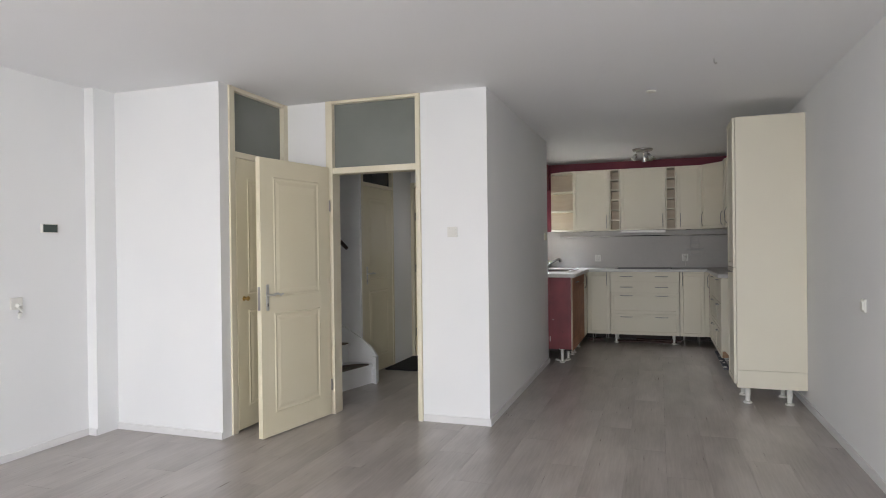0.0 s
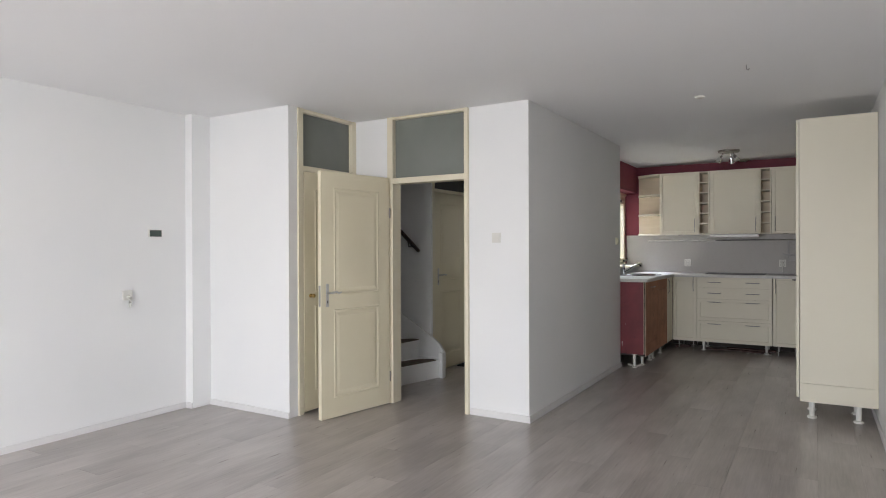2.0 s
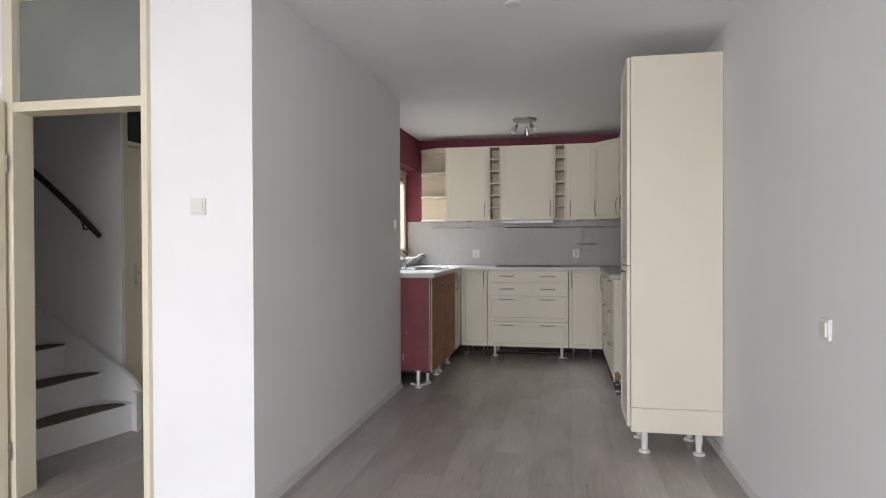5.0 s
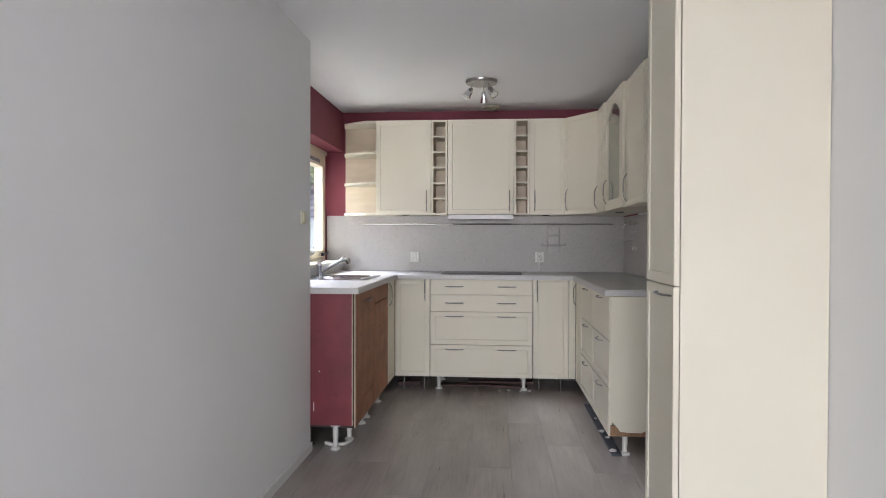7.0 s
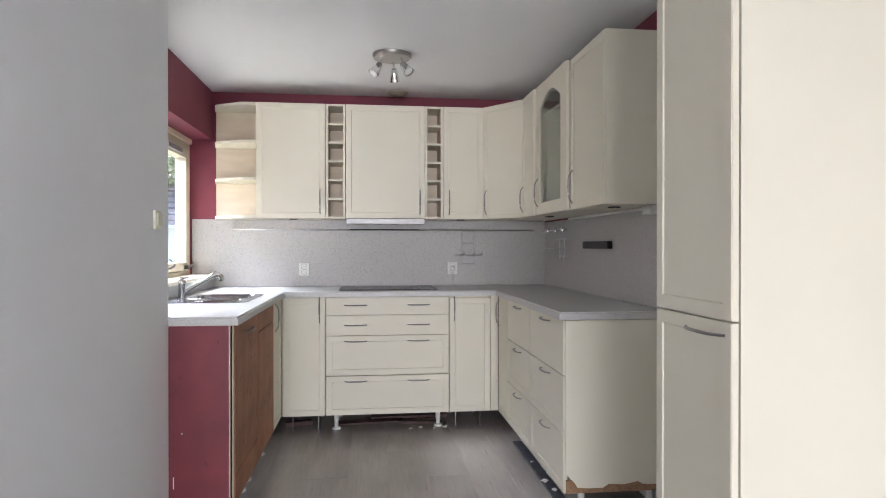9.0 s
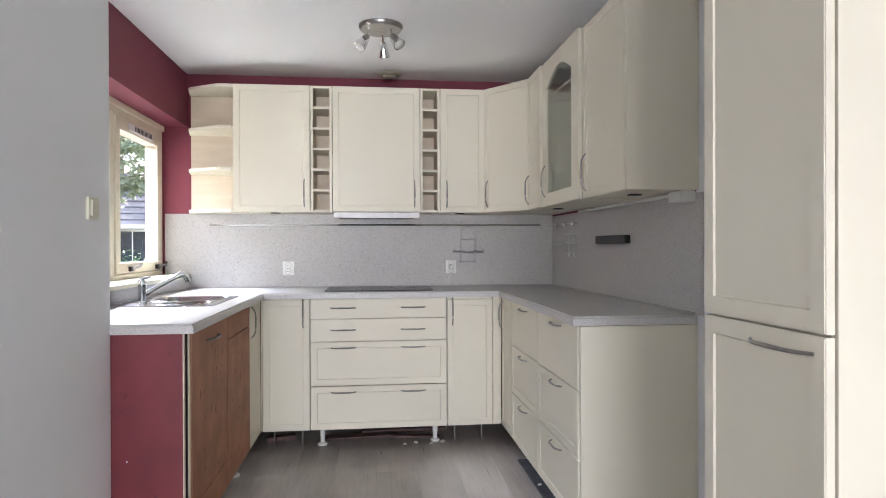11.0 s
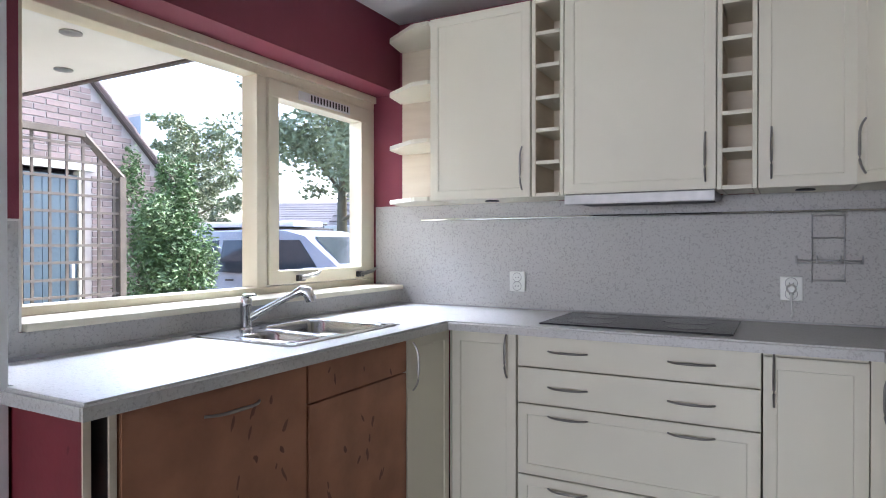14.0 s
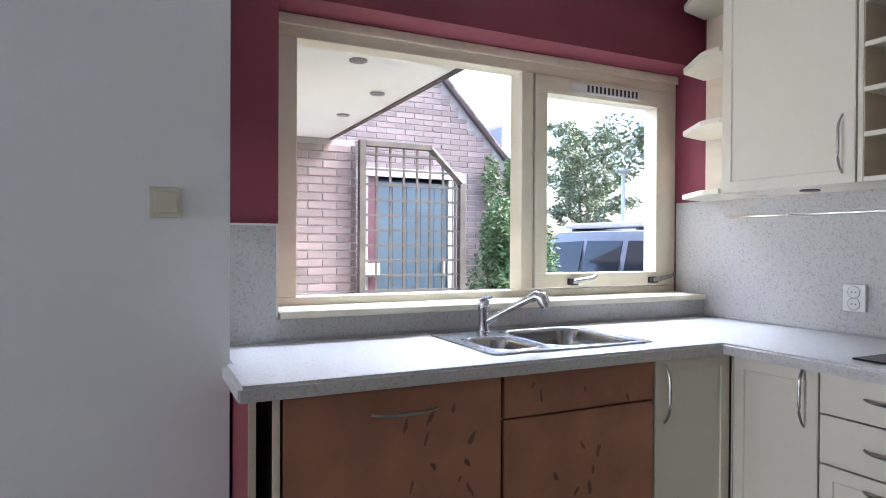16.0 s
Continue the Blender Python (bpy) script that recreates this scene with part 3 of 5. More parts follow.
side = thing("slot_board", pose(-1.45, 7.482, 0), "pale board beside the empty dishwasher slot, face painted dark as shade", "panel")
# Face and back are near-black: the slot's shade is put into their colour.
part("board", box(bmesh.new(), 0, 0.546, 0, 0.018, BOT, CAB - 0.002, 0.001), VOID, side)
part("edge_strip", box(bmesh.new(), 0.546, 0.552, 0, 0.018, BOT, CAB - 0.002, 0.001), BIRCH, side, "bare pale front edge")
part("back", box(bmesh.new(), 0, 0.01, -0.036, 0, BOT, CAB - 0.002), VOID, side, "near-black back that paints in the slot's shade")

rng = random.Random(5)


def smears(door, x0, x1, z0, z1, n, t=0.02, material=GLUE, name="glue_mark", label="dark dried glue mark", small=1.0):
    """Old glue marks on the bare board."""
    for _ in range(n):
        cx, cz = rng.uniform(x0, x1), rng.uniform(z0, z1)
        bm = bmesh.new()
        a = rng.uniform(-0.6, 0.6)
        l, w = small * rng.uniform(0.009, 0.026), rng.uniform(0.004, 0.010)
        ring = [bm.verts.new((cx + w * math.cos(u) * rng.uniform(0.6, 1.2) + a * l * math.sin(u), -t - 0.0006, cz + l * math.sin(u) * rng.uniform(0.7, 1.2))) for u in [2 * math.pi * j / 11 for j in range(11)]]
        bm.faces.new(ring)
        part(name, bm, material, door, label)


dish = thing("dishwasher", pose(LX, 7.504, 0, 0, 0, 90), "built-in dishwasher with a bare tan board front", "dishwasher")
part("body", box(bmesh.new(), 0.004, 0.609, 0.003, 0.52, BOT + 0.01, CAB - 0.006, 0.002), VOID, dish)
smears(red_board, -0.24, 0.22, 0.2, 0.95, 11, 0.0, STAIN, "stain", "dark stain in the red paint", 0.5)
front("plinth_panel", dish, 0.003, 0.617, BOT, 0.268, False, TAN)
f = front("door", dish, 0.003, 0.617, 0.272, CAB - 0.008, False, TAN)
handle(f, 0.322, 0.925, 0.19)
smears(f, 0.06, 0.53, 0.3, 0.95, 22)
leg(dish, 0.15, 0.06, BOT + 0.01), leg(dish, 0.52, 0.06, BOT + 0.01)

sinkcab = thing("sink_cabinet", pose(LX, 8.127, 0, 0, 0, 90), "sink base cabinet with bare tan board fronts", "cabinet", "base cabinets")
carcass(sinkcab, 0.572, 0.50, BOT + 0.004, 0.80)
part("top_rail", box(bmesh.new(), 0.002, 0.57, 0.003, 0.02, 0.80, CAB - 0.004), CREAM, sinkcab)
f = front("door", sinkcab, 0.003, 0.570, BOT, 0.862, False, TAN)
smears(f, 0.05, 0.52, 0.2, 0.84, 16)
f = front("drawer_front", sinkcab, 0.003, 0.570, 0.868, CAB - 0.006, False, TAN)
smears(f, 0.05, 0.52, 0.88, 0.98, 4)
leg(sinkcab, 0.06, 0.06, BOT), leg(sinkcab, 0.51, 0.06, BOT)
base_cabinet(pose(LX, 8.702, 0, 0, 0, 90), 0.352, "cream corner base cabinet door beside the sink", [(BOT, CAB - 0.006, True, [(0.04, 0.88, True)])], thin=True, d=0.5)

# right run: corner door, two drawer units; their end is chipped
RX = 0.715
base_cabinet(pose(RX, 9.045, 0, 0, 0, -90), 0.300, "cream corner base cabinet door", [(BOT, CAB - 0.012, True, [(0.05, 0.87, True)])], thin=True, d=0.5)
DR = [(BOT, 0.418, True), (0.424, 0.712, True), (0.718, CAB - 0.006, False)]


def right_drawers(y, w, label):
    return base_cabinet(pose(RX, y, 0, 0, 0, -90), w, label, [(a, b, s, [(w / 2 + 0.02, b - 0.027, False)]) for a, b, s in DR], d=0.52)


right_drawers(8.742, 0.62, "cream drawer cabinet with three drawers and metal handles")
right_drawers(8.118, 0.655, "cream drawer cabinet with three drawers, last of its row")
chip = thing("cabinet_end_panel", pose(0.70, 7.457, 0, 0, 0, 0), "cream end panel with a broken chipped bottom edge", "panel")
bm = bmesh.new()
prof = [(0.0, CAB - 0.004), (0.520, CAB - 0.004), (0.520, 0.165), (0.40, 0.17), (0.37, 0.185), (0.30, 0.172), (0.22, 0.178), (0.19, 0.16), (0.12, 0.16), (0.06, 0.165), (0.045, 0.19), (0.02, 0.215), (0.0, 0.235)]
lo = [bm.verts.new((x, -0.016, z)) for x, z in prof]
hi = [bm.verts.new((x, -0.003, z)) for x, z in prof]
bm.faces.new(lo), bm.faces.new(hi[::-1])
for k in range(len(prof)):
    bm.faces.new((lo[k], hi[k], hi[(k + 1) % len(prof)], lo[(k + 1) % len(prof)]))
part("board", bm, CREAM, chip)
part("torn_edge", box(bmesh.new(), 0.004, 0.51, -0.010, -0.002, 0.135, 0.20), CHIP, chip, "bare broken chipboard")

# tall cabinet
tall = thing("tall_cabinet", pose(0.682, 6.388, 0, 0, 0, -90), "tall cream larder cabinet on white plastic legs", "cabinet")
part("body", box(bmesh.new(), 0.001, 0.4145, 0.003, 0.535, 0.14, 2.447, 0.002), CREAM, tall)
part("side_panel", box(bmesh.new(), 0.415, 0.430, 0.004, 0.537, 0.29, 2.45, 0.0015), CREAM, tall)
part("plinth_panel", box(bmesh.new(), 0.415, 0.429, 0.006, 0.537, 0.137, 0.286, 0.0015), CREAM, tall)
f = front("door", tall, 0.003, 0.426, 0.17, 1.160, True)
handle(f, 0.30, 1.126, 0.20)
f = front("door", tall, 0.003, 0.426, 1.166, 2.445, True)
for x in (0.08, 0.375):
    for y in (0.09, 0.41):
        leg(tall, x, y, 0.142, 0.022)


# ---- wall cabinets ----
UZ0, UZ1, UY = 1.572, 2.438, 9.268


def wall_cabinet(m, w, label, hx=None, hz=1.70, d=0.318, z0=UZ0, group="wall cabinets", lamp=True):
    root = thing("wall_cabinet", m, label, "cabinet", group)
    carcass(root, w, d, z0 + 0.002, UZ1 - 0.002)
    f = front("door", root, 0.002, w - 0.002, z0, UZ1, True)
    if hx is not None:
        handle(f, hx, hz, 0.19, True)
    if lamp:
        part("downlight", lathe(bmesh.new(), [(0.033, z0 - 0.004), (0.035, z0 - 0.001), (0.030, z0 + 0.003)], Matrix.Translation((w / 2, 0.14, 0)), 20), BLACK, root, "small round dark downlight", True)
    return root


wall_cabinet(pose(-1.105, UY, 0), 0.512, "cream shaker wall cabinet with one door", 0.472)
wall_cabinet(pose(-0.442, UY, 0), 0.604, "wide cream shaker wall cabinet over the hood", 0.565, lamp=False, z0=1.576)
wall_cabinet(pose(0.304, UY, 0), 0.316, "narrow cream shaker wall cabinet", 0.045)


def bottle_rack(x, w):
    root = thing("bottle_rack", pose(x, UY, 0), "narrow cream wall rack with six bottle cubbies", "rack", "bottle racks")
    for a, b in ((0, 0.016), (w - 0.016, w)):
        part("side_panel", box(bmesh.new(), a, b, -0.015, 0.315, UZ0, UZ1, 0.0012), CREAM, root)
    part("back", box(bmesh.new(), 0.016, w - 0.016, 0.24, 0.25, UZ0, UZ1), BIRCH, root)
    for a in (0.0161, w - 0.0181):
        part("lining", box(bmesh.new(), a, a + 0.002, -0.010, 0.2399, UZ0 + 0.017, UZ1 - 0.001), BIRCH, root, "birch-coloured inner side")
    step = (UZ1 - UZ0 - 0.016) / 6
    for k in range(7):
        z = UZ0 + k * step
        part("shelf", box(bmesh.new(), 0.0182, w - 0.0182, -0.014, 0.24, z, z + 0.016, 0.001), CREAM, root)


bottle_rack(-0.590, 0.145)
bottle_rack(0.164, 0.138)

# open end shelf beside the window
osh = thing("open_end_shelf", pose(-1.107, 9.586, 0), "open cream end shelf with chamfered corner shelves", "shelf")
part("back", box(bmesh.new(), -0.36, 0, -0.012, 0, UZ0, UZ1), BIRCH, osh)
for z in (UZ0, 1.855, 2.135, UZ1 - 0.02):
    bm = prism(bmesh.new(), [(-0.001, -0.013), (-0.001, -0.335), (-0.10, -0.335), (-0.325, -0.20), (-0.365, -0.013)], z, z + 0.02)
    bmesh.ops.bevel(bm, geom=[e for e in bm.edges if abs(e.verts[0].co.z - e.verts[1].co.z) > 0.01], offset=0.012, segments=3, affect="EDGES")
    part("shelf", bm, CREAM, osh)

# diagonal corner cabinet
p0, p1 = Vector((0.624, 9.268, 0)), Vector((0.872, 8.945, 0))
dw = (p1 - p0).length
da = math.degrees(math.atan2(p1.y - p0.y, p1.x - p0.x))
diag = thing("wall_cabinet", pose(p0.x, p0.y, 0, 0, 0, da), "cream diagonal corner wall cabinet", "cabinet", "wall cabinets")
back = Matrix(pose(p0.x, p0.y, 0, 0, 0, da)).inverted()
bm = prism(bmesh.new(), [(p0.x, p0.y + 0.004), (p1.x + 0.004, p1.y), (1.218, p1.y), (1.218, 9.586), (p0.x, 9.586)], UZ0 + 0.002, UZ1 - 0.002)
bm.transform(back)
part("body", bm, CREAM, diag)
f = front("door", diag, 0.004, dw - 0.004, UZ0, UZ1, True)
handle(f, 0.05, 1.70, 0.19, True)

# right wall run
UX = 0.872
wall_cabinet(pose(UX, 8.940, 0, 0, 0, -90), 0.31, "narrow cream wall cabinet in the corner row", 0.04, d=0.345)
last_cab = wall_cabinet(pose(0.912, 7.958, 0, 0, 0, -90), 0.510, "cream shaker wall cabinet, last of its row", 0.045, d=0.306)
part("side_panel", box(bmesh.new(), 0.511, 0.531, -0.014, 0.307, UZ0 - 0.001, UZ1, 0.002), CREAM, last_cab, "smooth cream end panel")
gcab = thing("glass_cabinet", pose(0.888, 8.626, 0, 0, 0, -90), "cream wall cabinet with an arched tinted glass door", "cabinet", "wall cabinets")
W = 0.664
part("back", box(bmesh.new(), 0.017, W - 0.017, 0.315, 0.33, UZ0, UZ1), CREAM, gcab)
for a, b in ((0.001, 0.017), (W - 0.017, W - 0.001)):
    part("side_panel", box(bmesh.new(), a, b, 0.003, 0.33, UZ0, UZ1), CREAM, gcab)
for z in (UZ0, 2.22, UZ1 - 0.017):
    part("shelf", box(bmesh.new(), 0.0172, W - 0.0172, 0.006, 0.315, z, z + 0.016), CREAM, gcab)
# arched door frame: stiles, bottom rail and an arched head
bm = bmesh.new()
gx0, gx1, gz0, gz1, rise = 0.085, 0.552, UZ0 + 0.075, 2.27, 0.085
box(bm, 0.003, gx0, -0.02, 0, UZ0, UZ1), box(bm, gx1, W - 0.003, -0.02, 0, UZ0, UZ1), box(bm, gx0, gx1, -0.02, 0, UZ0, gz0)
n = 16
arc = [(gx0 + (gx1 - gx0) * k / n, gz1 + rise * math.sin(math.pi * k / n)) for k in range(n + 1)]
for (xa, za), (xb, zb) in zip(arc, arc[1:]):
    q = [bm.verts.new(v) for v in ((xa, -0.02, za), (xb, -0.02, zb), (xb, -0.02, UZ1), (xa, -0.02, UZ1), (xa, 0, za), (xb, 0, zb), (xb, 0, UZ1), (xa, 0, UZ1))]
    for ids in ((0, 1, 2, 3), (7, 6, 5, 4), (0, 4, 5, 1), (3, 2, 6, 7)):
        bm.faces.new([q[i] for i in ids])
bmesh.ops.remove_doubles(bm, verts=bm.verts, dist=1e-5)
gd = part("door", bm, CREAM, gcab)
handle(gd, 0.065, 1.72, 0.19, True)
bm = bmesh.new()
outl = [(gx0, gz0), (gx1, gz0)] + [(x, z) for x, z in arc[::-1]]
lo, hi = [bm.verts.new((x, -0.011, z)) for x, z in outl], [bm.verts.new((x, -0.007, z)) for x, z in outl]
bm.faces.new(lo), bm.faces.new(hi[::-1])
for k in range(len(outl)):
    bm.faces.new((lo[k], hi[k], hi[(k + 1) % len(outl)], lo[(k + 1) % len(outl)]))
part("pane", bm, FROST, gd, "arched tinted glass pane")
solid("junction_box", box(bmesh.new(), XR - 0.085, XR - 0.013, 7.435, 7.54, UZ0 - 0.05, UZ0 - 0.003, 0.004), PLASTIC, "small white junction box under the wall cabinet", "junction box")
solid("light_pelmet", box(bmesh.new(), XR - 0.03, XR - 0.013, 7.51, 8.93, UZ0 - 0.018, UZ0 - 0.002, 0.002), PLASTIC, "white strip under the wall cabinets", "trim")

HOODSTEEL = surface("satin_steel", (0.50, 0.49, 0.48), (0.44, 0.43, 0.42), 20, 0.5, 1.0)
# hood: slim steel pull-out under the wide cabinet
hood = thing("cooker_hood", pose(-0.432, UY, 0), "slim stainless steel pull-out cooker hood", "cooker hood")
part("body", box(bmesh.new(), 0.0, 0.586, 0.0, 0.30, 1.545, 1.574, 0.003), STEEL, hood)
part("front_strip", box(bmesh.new(), -0.004, 0.590, -0.032, 0.0, 1.53, 1.572, 0.004), HOODSTEEL, hood, "bright steel front strip")
part("grease_filter", box(bmesh.new(), 0.02, 0.566, 0.02, 0.29, 1.539, 1.5455, 0.002), surface("dark_filter_mesh", (0.10, 0.10, 0.10), (0.06, 0.06, 0.06), 200, 0.5, 0.6), hood, "dark metal mesh filter")
part("switch_strip", box(bmesh.new(), 0.20, 0.386, -0.024, -0.004, 1.5275, 1.5305), BLACK, hood, "black control strip under the front")
# Solid black strip: the gap's shade is put in as colour.
part("gap", box(bmesh.new(), 0.0, 0.586, -0.020, 0.0, 1.5721, 1.5745), BLACK, hood, "black strip painted as the shaded gap over the pull-out")

# worktop in a U with the sink cut out
def worktop():
    bm = bmesh.new()
    xs = [XW + 0.013, -1.40, XK + 0.002, -1.00, -0.858, 0.662, XR - 0.013]
    ys = [7.400, 7.419, 7.425, 8.16, 8.745, 8.974, YB - 0.013]
    def inside(x, y):
        if -1.40 < x < -1.00 and 8.16 < y < 8.745:
            return False
        if y < 7.419:
            return XK < x < -0.858
        return x < -0.858 or y > 8.974 or (x > 0.662 and y > 7.424)
    grid = {}
    def vert(i, j):
        if (i, j) not in grid:
            grid[i, j] = bm.verts.new((xs[i], ys[j], 0.998))
        return grid[i, j]
    faces = []
    for i in range(len(xs) - 1):
        for j in range(len(ys) - 1):
            if inside((xs[i] + xs[i + 1]) / 2, (ys[j] + ys[j + 1]) / 2):
                faces.append(bm.faces.new((vert(i, j), vert(i + 1, j), vert(i + 1, j + 1), vert(i, j + 1))))
    up = bmesh.ops.extrude_face_region(bm, geom=faces)
    bmesh.ops.translate(bm, verts=[v for v in up["geom"] if isinstance(v, bmesh.types.BMVert)], vec=(0, 0, 0.038))
    bmesh.ops.recalc_face_normals(bm, faces=bm.faces)
    rim = []
    for e in bm.edges:
        if len(e.link_faces) == 2 and e.calc_face_angle(0) > 1.0 and e.verts[0].co.z > 1.03 and e.verts[1].co.z > 1.03:
            c = (e.verts[0].co + e.verts[1].co) / 2
            if not (-1.41 < c.x < -0.99 and 8.15 < c.y < 8.75):
                rim.append(e)
    bmesh.ops.bevel(bm, geom=rim, offset=0.008, segments=3, affect="EDGES")
    return bm


wt = thing("worktop", Matrix(), "speckled grey laminate worktop in a U shape", "worktop")
part("top", worktop(), TOP, wt)
part("end_strip", box(bmesh.new(), XK + 0.006, -0.866, 7.3975, 7.4005, 0.999, 1.028), TOP, wt, "speckled end strip")
part("end_strip", box(bmesh.new(), 0.666, XR - 0.016, 7.4225, 7.4255, 0.999, 1.028), TOP, wt, "speckled end strip, slightly lifted")
SEAL = surface("grey_sealant", (0.42, 0.41, 0.40), (0.36, 0.35, 0.34), 12, 0.4)
structure("worktop_seal", [(XW + 0.013, XW + 0.024, 7.42, YB - 0.02, 1.0365, 1.047), (XW + 0.03, XR - 0.03, YB - 0.022, YB - 0.0125, 1.0365, 1.044), (XR - 0.022, XR - 0.0125, 7.44, YB - 0.03, 1.0365, 1.044)], SEAL, "thin grey sealing strip at the back of the worktop", "trim")


def rounded(cx, cy, w, h, r, n=6):
    pts = []
    for sx, sy, a0 in ((1, 1, 0), (-1, 1, 90), (-1, -1, 180), (1, -1, 270)):
        for k in range(n + 1):
            a = radians(a0 + 90 * k / n)
            pts.append((cx + sx * (w / 2 - r) + r * math.cos(a), cy + sy * (h / 2 - r) + r * math.sin(a)))
    return pts


def bowl(bm, cx, cy, w, h, r, depth, z, rim):
    """A pressed bowl with a rolled rim."""
    rings = []
    for grow, dz in ((rim, -0.004), (rim, 0.0), (rim * 0.4, 0.003), (0, 0.001), (-0.006, -0.01), (-0.016, -depth + 0.02), (-0.04, -depth)):
        rings.append([bm.verts.new((x, y, z + dz)) for x, y in rounded(cx, cy, w + 2 * grow, h + 2 * grow, r + max(grow, -r * 0.5))])
    for a, b in zip(rings, rings[1:]):
        m = len(a)
        for k in range(m):
            bm.faces.new((a[k], a[(k + 1) % m], b[(k + 1) % m], b[k]))
    bm.faces.new(rings[-1])


sink = thing("kitchen_sink", pose(-1.2, 8.45, 1.036), "stainless steel sink with one large and one small bowl", "sink")
bm = bmesh.new()
bowl(bm, 0.015, 0.105, 0.37, 0.33, 0.07, 0.15, 0.005, 0.012)
part("large_bowl", bm, SINK, sink, smooth=True)
bm = bmesh.new()
bowl(bm, 0.06, -0.185, 0.26, 0.165, 0.06, 0.11, 0.005, 0.012)
part("small_bowl", bm, SINK, sink, smooth=True)
bm = bmesh.new()
# flange around the bowls
o = rounded(0, 0, 0.475, 0.635, 0.05)
lo, hi = [bm.verts.new((x, y, 0.0012)) for x, y in o], [bm.verts.new((x * 0.985, y * 0.985, 0.0055)) for x, y in o]
m = len(o)
for k in range(m):
    bm.faces.new((lo[k], lo[(k + 1) % m], hi[(k + 1) % m], hi[k]))
for (x0, x1, y0, y1) in ((-0.234, 0.234, -0.3128, -0.268), (-0.234, -0.071, -0.268, -0.102), (0.191, 0.234, -0.268, -0.102), (-0.234, 0.234, -0.102, -0.061), (-0.234, -0.171, -0.061, 0.271), (0.201, 0.234, -0.061, 0.271), (-0.234, 0.234, 0.271, 0.3128)):
    box(bm, x0, x1, y0, y1, 0.0015, 0.0052)
part("flange", bm, SINK, sink)
for x, y, z in ((0.015, 0.105, -0.1445), (0.06, -0.185, -0.1045)):
    part("drain", lathe(bmesh.new(), [(0.036, z), (0.036, z + 0.002), (0.02, z + 0.003), (0.012, z + 0.001)], Matrix.Translation((x, y, 0)), 20), CHROME, sink, smooth=True)

tap = thing("mixer_tap", pose(-1.375, 8.335, 1.041) @ Matrix.Scale(0.85, 4), "chrome single-lever kitchen mixer tap with a slanted spout", "tap")
part("base", lathe(bmesh.new(), [(0.03, 0), (0.03, 0.006), (0.024, 0.012), (0.023, 0.10), (0.026, 0.105), (0.026, 0.135), (0.022, 0.142)], seg=24), CHROME, tap, smooth=True)
part("spout", tube(bmesh.new(), [(0.01, 0.01, 0.05), (0.06, 0.045, 0.085), (0.13, 0.09, 0.13), (0.185, 0.125, 0.163)], [0.016, 0.015, 0.014, 0.015], 14), CHROME, tap, smooth=True)
part("spray_head", tube(bmesh.new(), [(0.175, 0.12, 0.158), (0.2, 0.135, 0.172), (0.222, 0.148, 0.165), (0.232, 0.155, 0.14), (0.234, 0.156, 0.122)], [0.019, 0.024, 0.027, 0.026, 0.022], 14), CHROME, tap, smooth=True)
part("tap_lever", tube(bmesh.new(), [(-0.005, 0, 0.138), (0.0, 0.0, 0.150), (0.02, 0.004, 0.154), (0.05, 0.010, 0.156)], [0.021, 0.02, 0.012, 0.008], 12, 0.6), CHROME, tap, smooth=True)

hob = thing("ceramic_hob", pose(-0.125, 9.30, 1.037), "black ceramic glass hob set in the worktop", "hob")
part("plate", box(bmesh.new(), -0.36, 0.36, -0.24, 0.21, 0, 0.006, 0.002), HOB, hob)
for x, y, r in ((-0.19, -0.1, 0.09), (0.19, -0.1, 0.075), (-0.19, 0.1, 0.075), (0.17, 0.09, 0.1)):
    bm = bmesh.new()
    lathe(bm, [(r, 0.0058), (r, 0.0066), (r - 0.004, 0.0067)], Matrix.Translation((x, y, 0)), 32)
    part("cooking_zone", bm, surface("grey_print", (0.06, 0.06, 0.06), (0.05, 0.05, 0.05), 5, 0.2), hob)

# rail with hanging racks on the end wall
rl = thing("utensil_rail", pose(0, 9.55, 1.494), "thin chrome utensil rail on the splashback", "rail")
part("bar", tube(bmesh.new(), [(-1.33, 0, 0), (-0.4, 0, 0), (1.10, 0, 0)], 0.007), CHROME, rl, smooth=True)
for x in (-1.25, -0.42, 0.35, 1.0):
    part("bracket", tube(bmesh.new(), [(x, 0, 0), (x, 0.038, 0)], 0.009), CHROME, rl, smooth=True)


WIRE = surface("steel_wire", (0.62, 0.62, 0.62), (0.56, 0.56, 0.57), 10, 0.3, 1.0)


def wire_rack(m, label):
    root = thing("wire_rack", m, label, "wire rack", "wire racks on the wall")
    for x in (-0.055, 0.055):
        part("upright_wire", tube(bmesh.new(), [(x, 0, 0.0), (x, 0, -0.28)], 0.0023), WIRE, root)
    for z, w, y in ((-0.01, 0.06, 0), (-0.1, 0.06, 0), (-0.2, 0.11, -0.05), (-0.19, 0.11, 0), (-0.27, 0.06, 0)):
        part("cross_wire", tube(bmesh.new(), [(-w, y, z), (w, y, z)], 0.0027), WIRE, root)
    for x in (-0.11, -0.04, 0.04, 0.11):
        part("hook_wire", tube(bmesh.new(), [(x, 0, -0.19), (x, -0.05, -0.2), (x, -0.055, -0.17)], 0.0028), WIRE, root)


wire_rack(pose(0.545, 9.545, 1.487), "small chrome wire rack hanging on the rail")
side_rail = thing("side_rail", pose(XR - 0.012, 9.2, 1.488), "short chrome rail with clamps on the side wall", "rail")
part("bar", tube(bmesh.new(), [(-0.035, 0.36, 0), (-0.035, 0.0, 0), (-0.035, -0.25, 0)], 0.007), CHROME, side_rail, smooth=True)
